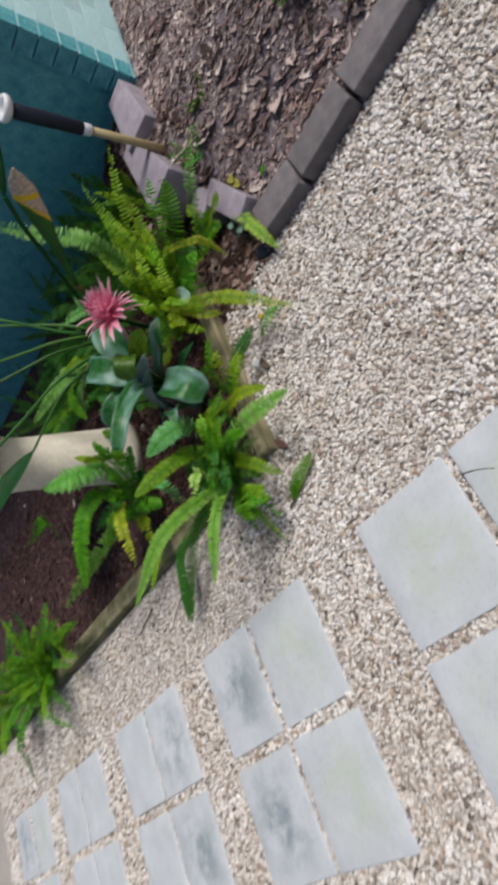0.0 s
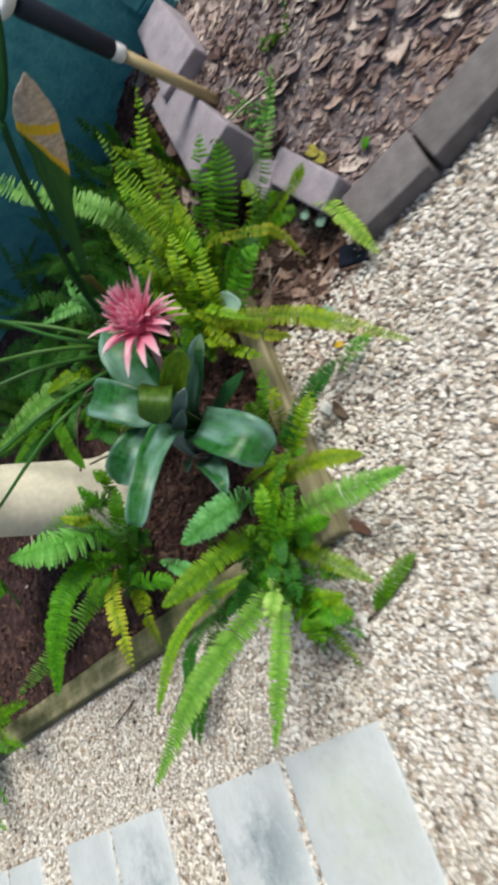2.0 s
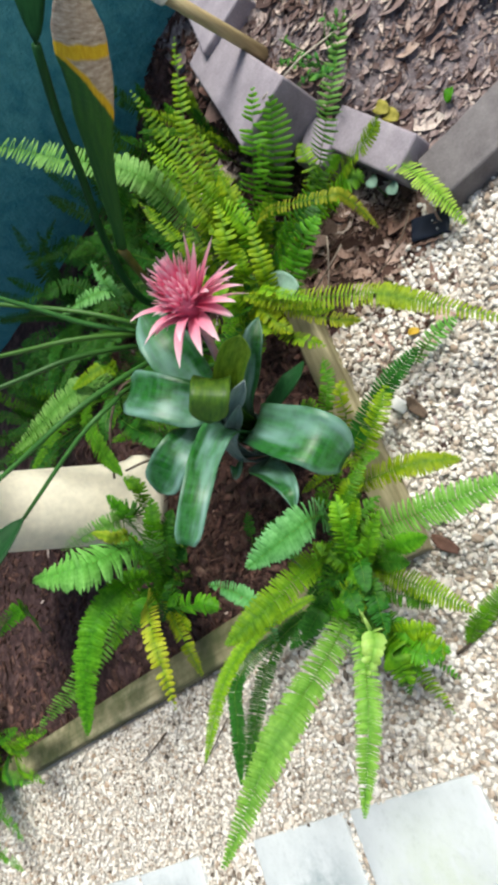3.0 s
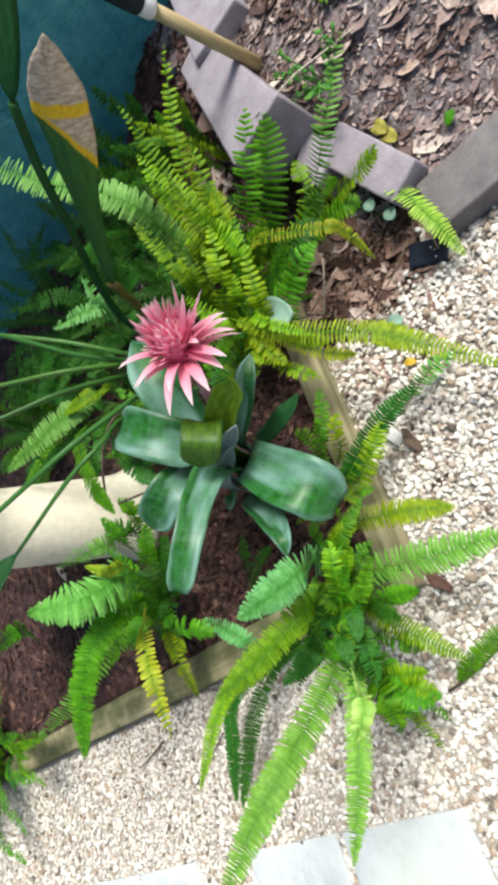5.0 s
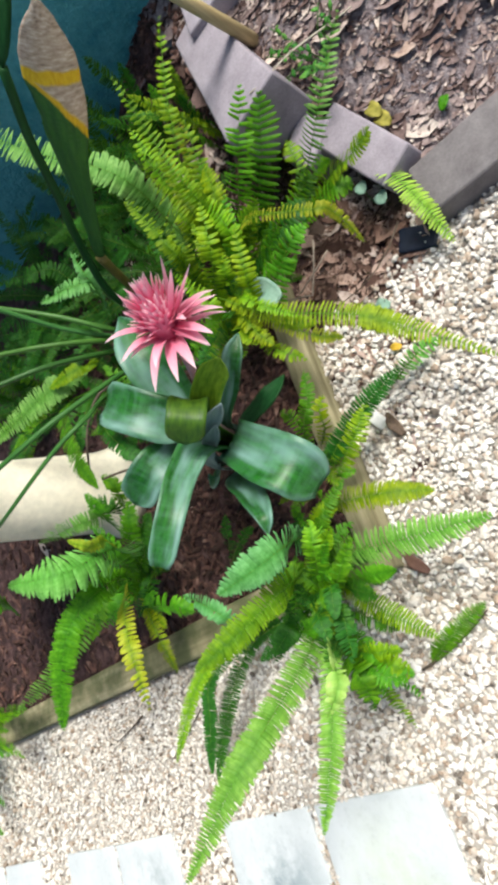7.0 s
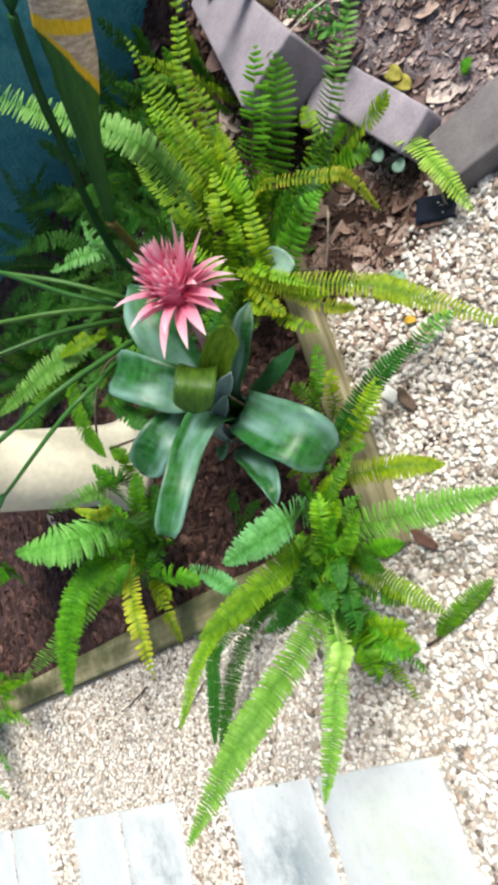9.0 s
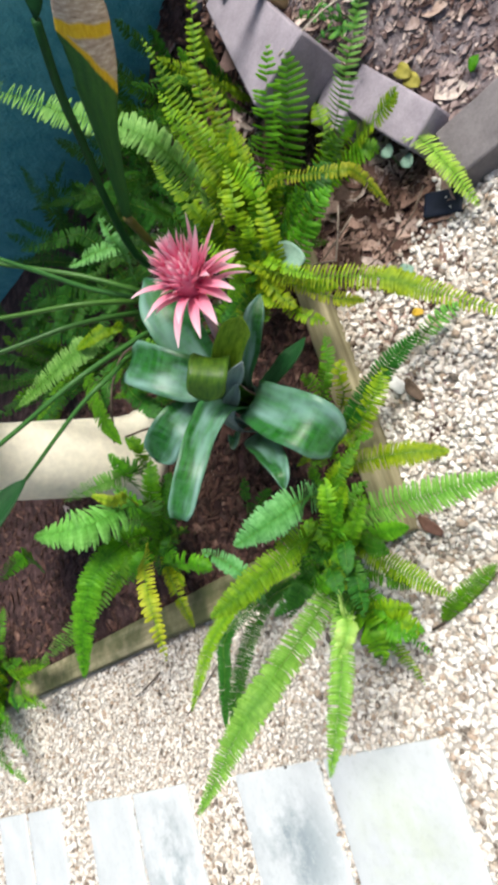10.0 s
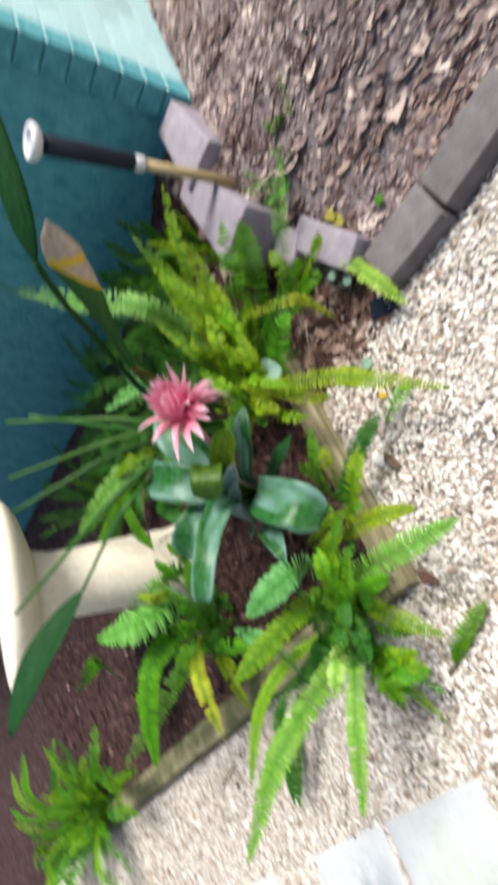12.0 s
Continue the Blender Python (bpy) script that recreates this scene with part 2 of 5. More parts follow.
CREAM = mottled("cream_painted_concrete", [(0.3, (0.845, 0.77, 0.62)), (0.65, (0.87, 0.81, 0.67))], 6, 40, 0.6, 0.06, 0.002)
LIME = leaf_material("lime_fern", (0.18, 0.33, 0.006), (0.40, 0.56, 0.014))
GREEN = leaf_material("green_fern", (0.070, 0.22, 0.005), (0.21, 0.44, 0.014))
# Deep green, made darker still: understory shade is partly in this colour.
DEEP = leaf_material("deep_green_shaded_fern", (0.018, 0.10, 0.010), (0.075, 0.23, 0.024))
OLIVE = leaf_material("olive_fern", (0.17, 0.26, 0.003), (0.42, 0.50, 0.008))
PALE = leaf_material("pale_fern", (0.16, 0.36, 0.10), (0.34, 0.56, 0.22))
GOLDEN = leaf_material("golden_fern", (0.20, 0.25, 0.003), (0.47, 0.47, 0.012))
PALE_YELLOW = leaf_material("pale_yellow_fern", (0.52, 0.56, 0.10), (0.76, 0.78, 0.24))
FRESH = leaf_material("fresh_lime_fern", (0.34, 0.50, 0.07), (0.56, 0.72, 0.18))
SPRING = leaf_material("spring_green_fern", (0.18, 0.385, 0.06), (0.35, 0.59, 0.16))
YELLOW = leaf_material("yellowing_fern", (0.36, 0.36, 0.015), (0.64, 0.56, 0.05))
BROMELIAD = leaf_material("bromeliad_leaf", (0.004, 0.055, 0.006), (0.024, 0.175, 0.012), 0.42, 0.05, (0.22, 0.40, 0.34), 0.25, 0.30)
SHOOT = leaf_material("bromeliad_shoot", (0.10, 0.24, 0.010), (0.34, 0.52, 0.04), 0.5, 0.2, None, 0.2, 0.3)
YOUNG = leaf_material("young_bromeliad_leaf", (0.022, 0.085, 0.005), (0.11, 0.21, 0.010), 0.5, 0.1, None, 0.2, 0.45)
SILVER = leaf_material("silvery_leaf_back", (0.20, 0.26, 0.27), (0.38, 0.45, 0.46), 0.5, 0.05, None, 0.2, 0.3)
RIB = leaf_material("fern_rib", (0.09, 0.19, 0.010), (0.15, 0.27, 0.018), 0.5, 0.0, None, 0.2)
STALK = leaf_material("grey_green_stalk", (0.075, 0.16, 0.07), (0.16, 0.26, 0.13), 0.4, 0.0)
BLADE = leaf_material("dark_strap_leaf", (0.008, 0.045, 0.014), (0.022, 0.095, 0.028), 0.55, 0.08, None, 0.2, 0.12)
PINK = along_material("pink_bract", [(0.0, (0.78, 0.10, 0.24)), (0.3, (0.86, 0.22, 0.37)), (0.65, (0.92, 0.42, 0.55)), (1.0, (0.95, 0.72, 0.79))], 0.55, 0.2, 0.35)
STEM = mottled("mauve_stem", [(0.3, (0.34, 0.20, 0.20)), (0.7, (0.52, 0.34, 0.33))], 30, 200, 0.6, 0.2, 0.001)
WITHERED = withered_material()
DRY_STALK = mottled("drying_stalk", [(0.3, (0.07, 0.08, 0.015)), (0.7, (0.17, 0.13, 0.04))], 30, 160, 0.6, 0.2, 0.001)
WOOD = mottled("pale_wooden_shaft", [(0.3, (0.36, 0.27, 0.13)), (0.7, (0.55, 0.45, 0.26))], 40, 160, 0.55, 0.2, 0.001, stretch=(1, 1, 0.06))
BLACK = mottled("black_rubber", [(0.3, (0.006, 0.010, 0.022)), (0.7, (0.014, 0.020, 0.040))], 40, 200, 0.55, 0.2, 0.001)
WHITE = mottled("white_plastic", [(0.3, (0.66, 0.67, 0.70)), (0.7, (0.80, 0.80, 0.82))], 30, 200, 0.45, 0.1, 0.001)
TWIG = mottled("dry_twig", [(0.3, (0.05, 0.035, 0.025)), (0.7, (0.16, 0.12, 0.09))], 60, 300, 0.85, 0.3, 0.001)
STRAW = mottled("dry_straw", [(0.3, (0.50, 0.44, 0.34)), (0.7, (0.68, 0.62, 0.52))], 60, 300, 0.7, 0.2, 0.001)
GREY_STEM = mottled("grey_dry_stem", [(0.3, (0.25, 0.20, 0.16)), (0.7, (0.40, 0.34, 0.28))], 60, 300, 0.8, 0.2, 0.001)
WHITE_STONE = mottled("white_stone", [(0.3, (0.74, 0.73, 0.70)), (0.7, (0.85, 0.84, 0.82))], 60, 300, 0.6, 0.2, 0.001)
BROWN_LEAF = mottled("brown_dead_leaf", [(0.3, (0.09, 0.06, 0.045)), (0.7, (0.20, 0.14, 0.10))], 60, 300, 0.8, 0.3, 0.001)
GOLD_LEAF = mottled("golden_dead_leaf", [(0.3, (0.50, 0.30, 0.02)), (0.7, (0.66, 0.45, 0.05))], 60, 300, 0.6, 0.3, 0.001)
OLD_LEAF = mottled("yellowing_dead_leaf", [(0.3, (0.22, 0.20, 0.03)), (0.7, (0.36, 0.32, 0.06))], 60, 300, 0.7, 0.3, 0.001)
RED_WOOD = mottled("reddish_wood", [(0.3, (0.12, 0.06, 0.045)), (0.7, (0.24, 0.13, 0.10))], 40, 200, 0.8, 0.3, 0.001)
GREY_LEAF = mottled("grey_green_leaf", [(0.3, (0.18, 0.32, 0.24)), (0.7, (0.28, 0.42, 0.33))], 40, 200, 0.6, 0.2, 0.001)


# ---- building blocks ----
def part(name, bm, mat, parent=None, label="", smooth=True):
    me = bpy.data.meshes.new(name)
    bm.to_mesh(me)
    bm.free()
    me.materials.append(mat)
    me.shade_smooth() if smooth else me.shade_flat()
    ob = new(name, me)
    ob.parent = parent
    if label:
        ob["label"] = label
    return ob


def thing(name, place, label, category, group="", kind=""):
    ob = new(name)
    ob.empty_display_size = 0.05
    ob.location = place
    return tagged(ob, label, category, group, kind)


def arrays(name, verts, faces, mat, smooth=True):
    """A mesh from computed arrays of equal-sided faces."""
    me = bpy.data.meshes.new(name)
    nv, nf, k = len(verts), len(faces), faces.shape[1]
    me.vertices.add(nv)
    me.vertices.foreach_set("co", verts.astype(np.float32).ravel())
    me.loops.add(nf * k)
    me.loops.foreach_set("vertex_index", faces.astype(np.int32).ravel())
    me.polygons.add(nf)
    me.polygons.foreach_set("loop_start", np.arange(0, nf * k, k, dtype=np.int32))
    me.update(calc_edges=True)
    me.validate()
    me.materials.append(mat)
    me.shade_smooth() if smooth else me.shade_flat()
    return new(name, me)


def box(size, bevel=0.006, rough=0.0, cuts=0, seed=1, taper=0.0):
    """A block standing on its base at the origin, with worn edges."""
    bm = bmesh.new()
    bmesh.ops.create_cube(bm, size=1)
    if cuts:
        bmesh.ops.subdivide_edges(bm, edges=bm.edges[:], cuts=cuts, use_grid_fill=True)
    for v in bm.verts:
        k = 1 - taper * (v.co.y + 0.5)
        v.co = Vector((v.co.x * size[0] * k, v.co.y * size[1], (v.co.z + 0.5) * size[2]))
    if bevel:
        hard = [e for e in bm.edges if len(e.link_faces) == 2 and e.calc_face_angle(0) > 0.6]
        bmesh.ops.bevel(bm, geom=hard, offset=bevel, segments=2, affect="EDGES", profile=0.6)
    if rough:
        for v in bm.verts:
            v.co += noise.noise_vector(v.co * 9 + Vector((seed * 7.3, 0, 0))) * rough
    return bm


def tube(points, radii, sides=8, cap=True):
    """A round stem through points, with a radius at each; its UV runs along it."""
    bm = bmesh.new()
    uvl = bm.loops.layers.uv.new("UVMap")
    rings, pts = [], [Vector(p) for p in points]
    ref = Vector((0.31, 0.87, 0.17)).normalized()
    for i, p in enumerate(pts):
        t = (pts[min(i + 1, len(pts) - 1)] - pts[max(i - 1, 0)]).normalized()
        a = t.cross(ref).normalized()
        b = t.cross(a)
        rings.append([bm.verts.new(p + radii[i] * (a * math.cos(q) + b * math.sin(q))) for q in [2 * math.pi * j / sides for j in range(sides)]])
    for i in range(len(rings) - 1):
        for j in range(sides):
            f = bm.faces.new((rings[i][j], rings[i][(j + 1) % sides], rings[i + 1][(j + 1) % sides], rings[i + 1][j]))
            for lp, (u, v) in zip(f.loops, ((j, i), (j + 1, i), (j + 1, i + 1), (j, i + 1))):
                lp[uvl].uv = (u / sides, v / (len(rings) - 1))
    if cap:
        bm.faces.new(rings[0][::-1]), bm.faces.new(rings[-1])
    bmesh.ops.recalc_face_normals(bm, faces=bm.faces[:])
    return bm


def lathe(profile, sides=48):
    bm = bmesh.new()
    rings = [[bm.verts.new((r * math.cos(2 * math.pi * j / sides), r * math.sin(2 * math.pi * j / sides), z)) for j in range(sides)] for r, z in profile]
    for a, b in zip(rings, rings[1:]):
        for j in range(sides):
            bm.faces.new((a[j], a[(j + 1) % sides], b[(j + 1) % sides], b[j]))
    bm.faces.new(rings[0][::-1]), bm.faces.new(rings[-1])
    bmesh.ops.recalc_face_normals(bm, faces=bm.faces[:])
    return bm


def bezier(p, t):
    """A point on a curve of three or four control points."""
    p = [Vector(q) for q in p]
    while len(p) > 1:
        p = [a.lerp(b, t) for a, b in zip(p, p[1:])]
    return p[0]


def spline(p, t):
    """A point on a smooth curve that passes through all the points given."""
    p = [Vector(q) for q in p]
    x = min(max(t, 0), 1) * (len(p) - 1)
    i = min(int(x), len(p) - 2)
    u = x - i
    b, c = p[i], p[i + 1]
    a = p[i - 1] if i else b * 2 - c
    d = p[i + 2] if i + 2 < len(p) else c * 2 - b
    return 0.5 * (2 * b + (c - a) * u + (2 * a - 5 * b + 4 * c - d) * u * u + (3 * b - a - 3 * c + d) * u ** 3)


def blade(points, width, profile, channel=0.25, rows=18, cols=7, wave=0.0, twist=0.0, side=None, seed=0, curve=bezier):
    """A leaf along a curve: profile gives its share of the width, channel how far the margins rise, twist turns it (degrees over its length)."""
    bm = bmesh.new()
    uvl = bm.loops.layers.uv.new("UVMap")
    grid = []
    for i in range(rows + 1):
        t = i / rows
        c = curve(points, t)
        d = (curve(points, min(1, t + 0.02)) - curve(points, max(0, t - 0.02))).normalized()
        s = Vector(side) if side else d.cross(Vector((0, 0, 1)))
        if s.length < 0.05:
            s = Vector((1, 0, 0))
        s = (s - d * s.dot(d)).normalized()
        s.rotate(Matrix.Rotation(radians(twist * t), 3, d))
        n = s.cross(d).normalized()
        w = width * profile(t) / 2
        row = []
        for j in range(cols):
            q = 2 * j / (cols - 1) - 1
            ripple = wave * w * math.sin(9 * t + 3 * q + seed) * abs(q)
            row.append(bm.verts.new(c + s * (q * w) + n * (channel * w * q * q + ripple)))
        grid.append(row)
    for i in range(rows):
        for j in range(cols - 1):
            f = bm.faces.new((grid[i][j], grid[i][j + 1], grid[i + 1][j + 1], grid[i + 1][j]))
            for lp, (u, v) in zip(f.loops, ((j, i), (j + 1, i), (j + 1, i + 1), (j, i + 1))):
                lp[uvl].uv = (u / (cols - 1), v / rows)
    return bm


def thicken(ob, depth):
    mod = ob.modifiers.new("thickness", "SOLIDIFY")
    mod.thickness, mod.offset = depth, 0
    return ob


# ---- lie of the land ----
def smooth(a, b, x):
    t = min(1, max(0, (x - a) / (b - a)))
    return t * t * (3 - 2 * t)


def rim_y(x):
    """Where the raised mulch bed ends against the fern bed."""
    return -0.63 + 0.33 * smooth(1.25, 2.2, x)


def land(x, y):
    """Height of the ground: flat gravel, a low fern bed, and mulch that rises towards the wall."""
    mulch = 0.045 + 0.215 * smooth(1.2, 1.95, x) - 0.03 * smooth(2.0, 2.25, x)
    inside = smooth(1.16, 1.26, x) * smooth(0.03 + 0.27 * smooth(1.4, 1.7, x), -0.06, y - rim_y(x))
    bed = 0.035 * smooth(0.50, 0.62, x) * smooth(-0.16, -0.05, y) + 0.03 * smooth(1.2, 2.0, x) * smooth(-0.16, -0.05, y)
    bank = 0.25 * smooth(1.85, 2.25, x) * smooth(0.48, -0.32, y)
    return max(mulch * inside + bed * (1 - inside), bank)


def build_ground():
    xs = np.unique(np.concatenate([np.linspace(-1.2, 3.2, 150), [-400, -80, -20, -6, -3, 5, 9, 20, 80, 400]]))
    ys = np.unique(np.concatenate([np.linspace(-2.0, 4.0, 190), [-400, -80, -20, -6, -3, 6, 10, 20, 80, 400]]))
    v = np.array([(x, y, land(x, y) + (0.006 * noise.noise((x * 11, y * 11, 0)) if x > 0.46 else 0)) for x in xs for y in ys])
    i, j = np.meshgrid(np.arange(len(xs) - 1), np.arange(len(ys) - 1), indexing="ij")
    a = (i * len(ys) + j).ravel()
    ob = arrays("ground", v, np.stack([a, a + len(ys), a + len(ys) + 1, a + 1], 1), BED)
    ob.data.materials.append(SOIL)
    ob.data.materials.append(MULCH)
    mid = (v[a] + v[a + len(ys) + 1]) / 2
    soil = [2 if (1.16 < x < 40 and -60 < y < rim_y(x) + 0.05) else 1 if (0.5 < x < 40 and y > -0.15) or (1.1 < x < 40 and y > -0.62) else 0 for x, y, z in mid]
    ob.data.polygons.foreach_set("material_index", soil)
    tagged(ob, "gravel and dark garden soil rising towards the house wall", "ground", kind="structure")


build_ground()


# ---- house corner ----
HOUSE = pose(2.26, -0.60, 0, 0, 0, -7)


def build_house():
    teal = part("wall_teal", box((0.10, 3.6, 2.5), 0.003), TEAL)
    teal.matrix_world = HOUSE @ pose(0.062, 1.917, 0)
    tagged(teal, "teal painted wall with a brick corner pier", "wall", kind="structure")
    pale = part("wall_pale", box((3.0, 0.09, 2.5), 0.003), PALE_BLUE)
    pale.matrix_world = HOUSE @ pose(1.512, 0.056, 0)
    tagged(pale, "pale blue painted brick wall at the house corner", "wall", kind="structure")
    closing = (("wall_far", (0.10, 3.6, 2.5), (2.95, 1.917), PALE_BLUE, "pale blue wall at the far side of the house"), ("wall_back", (3.0, 0.09, 2.5), (1.512, 3.76), TEAL, "teal wall at the back of the house"))
    for name, size, (x, y), mat, label in closing:
        ob = part(name, box(size, 0.003), mat)
        ob.matrix_world = HOUSE @ pose(x, y, 0)
        tagged(ob, label, "wall", kind="structure")
    roof = part("roof", box((3.0, 3.8, 0.06), 0.01), BLOCK)
    roof.matrix_world = HOUSE @ pose(1.512, 1.91, 2.5)
    tagged(roof, "flat grey roof over the house corner", "roof", kind="structure")
    rng = random.Random(4)
    pier = box((0.108, 0.106, 0.081), 0.005, 0.0012, 0, 3)
    me = bpy.data.meshes.new("brick")
    pier.to_mesh(me)
    me.materials.append(TEAL)
    back = teal.matrix_world.inverted() @ HOUSE
    for k in range(28):
        ob = new("brick", me)
        ob.parent = teal
        ob.matrix_local = back @ pose(0.045 - 0.006 * rng.random(), 0.062, 0.01 + 0.086 * k, 0, 0, rng.uniform(-0.6, 0.6))
    back = pale.matrix_world.inverted() @ HOUSE
    sizes = {}
    for length in (0.237, 0.117):
        sizes[length] = bpy.data.meshes.new("brick")
        box((length, 0.018, 0.083), 0.003).to_mesh(sizes[length])
        sizes[length].materials.append(PALE_BLUE)
    for k in range(28):
        start = -0.008
        for i in range(11):
            length = 0.117 if k % 2 and i == 0 else 0.237
            ob = new("brick", sizes[length])
            ob.parent = pale
            ob.matrix_local = back @ pose(start + length / 2, 0.0185 + 0.002 * rng.random(), 0.01 + 0.086 * k)
            start += length + 0.003


build_house()


# ---- edging and paving ----
def build_paving():
    rng = random.Random(2)
    faint = (PAVER, "pale grey concrete paver with a faint green stain in gravel")
    dirty = (STAINED_PAVER, "grey concrete paver with dark blue-grey damp stains in gravel")
    clean = (CLEAN_PAVER, "clean pale blue-grey concrete paver set in gravel")
    for y0, w, look_ in ((-1.13, 0.38, faint), (-0.72, 0.395, faint), (0.0, 0.38, faint), (0.405, 0.37, dirty), (1.05, 0.365, dirty), (1.435, 0.375, clean), (2.08, 0.37, clean), (2.47, 0.37, clean), (3.1, 0.37, faint), (3.5, 0.37, dirty)):
        for x0 in (0.005, -0.455):
            ob = part("paver", box((0.415, w, 0.045), 0.004, 0.0015, 6, rng.random() * 50), look_[0])
            ob.matrix_world = pose(x0 - 0.207, y0 + w / 2, -0.03 + rng.uniform(-0.002, 0.003), rng.uniform(-0.4, 0.4), rng.uniform(-0.4, 0.4), rng.uniform(-0.8, 0.8))
            tagged(ob, look_[1], "paver", "pavers of the path")


build_paving()


def build_sleeper(a, b, width, top, label, mat):
    """A timber from a to b on the ground; its outer lower edge runs along a-b."""
    d = Vector((b[0] - a[0], b[1] - a[1], 0))
    bm = box((d.length, width, top + 0.05), 0.008, 0.004, 0, 5)
    bmesh.ops.subdivide_edges(bm, edges=[e for e in bm.edges if abs(e.verts[0].co.x - e.verts[1].co.x) > d.length * 0.8], cuts=24)
    for v in bm.verts:
        v.co += noise.noise_vector(v.co * 6) * 0.004
    ob = part("garden_sleeper", bm, mat)
    ob.matrix_world = pose((a[0] + b[0]) / 2, (a[1] + b[1]) / 2, -0.05, 0, 0, math.degrees(math.atan2(d.y, d.x))) @ pose(0, width / 2, 0)
    return tagged(ob, label, "garden edging", "timber edging of the fern bed")


build_sleeper((0.455, -0.165), (1.42, -0.195), 0.08, 0.055, "weathered timber sleeper edging, half hidden by fern fronds", DRY_SLEEPER)
build_sleeper((0.515, 3.3), (0.458, -0.085), 0.10, 0.06, "mossy weathered timber sleeper edging beside the gravel", SLEEPER)


def build_block(center, angle, size, label, tilt=(0, 0), taper=0.0, seed=1, mat=None):
    ob = part("edging_block", box(size, 0.007, 0.0025, 3, seed, taper), mat or BLOCK)
    ob.matrix_world = pose(center[0], center[1], center[2] - size[2], tilt[0], tilt[1], angle)
    return tagged(ob, label, "garden block", "blocks round the mulch bed")


FRONT = "grey concrete edging block laid between mulch and gravel"
build_block((1.172, -0.755, 0.078), 87, (0.235, 0.137, 0.14), FRONT, seed=2, mat=FRONT_BLOCK)
build_block((1.172, -1.027, 0.078), 92, (0.285, 0.128, 0.14), FRONT, seed=3, mat=FRONT_BLOCK)
build_block((1.176, -1.332, 0.080), 92, (0.29, 0.130, 0.14), FRONT, seed=4, mat=FRONT_BLOCK)
build_block((1.166, -1.640, 0.080), 93, (0.29, 0.130, 0.14), FRONT, seed=5, mat=FRONT_BLOCK)
RAISED = "mauve-grey concrete block on the rim of the mulch bed"
build_block((1.385, -0.590, 0.125), 20, (0.27, 0.105, 0.14), RAISED, (-2, -3), seed=6)
build_block((1.515, -0.475, 0.145), 32, (0.10, 0.12, 0.14), RAISED, (0, -8), seed=7)
build_block((1.765, -0.428, 0.30), 98, (0.112, 0.44, 0.16), RAISED, (0, 0), -0.72, seed=8)
build_block((2.065, -0.505, 0.335), 88, (0.125, 0.32, 0.14), RAISED, (-5, 0), -0.45, seed=9)


# ---- the pole ----
def build_pole():
    foot, top = Vector((1.784, -0.529, 0.174)), Vector((1.733, -0.479, 0.882))
    at = lambda k: foot.lerp(top, k)
    pole = thing("garden_tool_pole", foot, "pale wooden tool handle with black grip standing in mulch", "pole")
    back = Matrix.Translation(-foot)

    def piece(name, ks, rs, mat, label=""):
        bm = tube([at(k) for k in ks], rs, 16)
        bm.transform(back)
        part(name, bm, mat, pole, label)
    piece("shaft", (0, 0.3, 0.56), (0.018, 0.017, 0.016), WOOD, "pale varnished wooden shaft")
    piece("collar", (0.545, 0.55, 0.59, 0.595), (0.020, 0.023, 0.023, 0.021), WHITE, "white plastic collar")
    piece("grip", (0.592, 0.6, 0.95, 0.96), (0.022, 0.026, 0.029, 0.027), BLACK, "ribbed black rubber grip")
    ring = lathe([(0.012, -0.016), (0.034, -0.016), (0.047, -0.005), (0.050, 0.007), (0.047, 0.016), (0.038, 0.017), (0.029, 0.011), (0.027, -0.005), (0.010, -0.007)], 28)
    ring.transform(back @ Matrix.Translation(top) @ (top - foot).to_track_quat("Z", "X").to_matrix().to_4x4())
    part("end_cap", ring, WHITE, pole, "white ring-shaped end cap")


build_pole()


# ---- the birdbath ----
def build_birdbath():
    bath = thing("birdbath", (1.13, 0.78, 0.03), "cream painted concrete birdbath with a stout round pedestal among ferns", "birdbath")
    bath.rotation_euler = (radians(-10), 0, 0)
    part("pedestal", lathe([(0.172, 0), (0.172, 0.04), (0.158, 0.06), (0.148, 0.10), (0.145, 0.12), (0.138, 0.3), (0.13, 0.52), (0.132, 0.60), (0.15, 0.66)]), CREAM, bath)
    part("bowl", lathe([(0.12, 0.655), (0.19, 0.67), (0.29, 0.70), (0.345, 0.735), (0.355, 0.765), (0.345, 0.777), (0.32, 0.77), (0.27, 0.735), (0.14, 0.71), (0.02, 0.705)], 64), CREAM, bath)


build_birdbath()


# ---- ferns ----
OPEN_SIDE = Vector((-0.34, -0.52, 0.78))  # fronds turn away from the wall, to the light


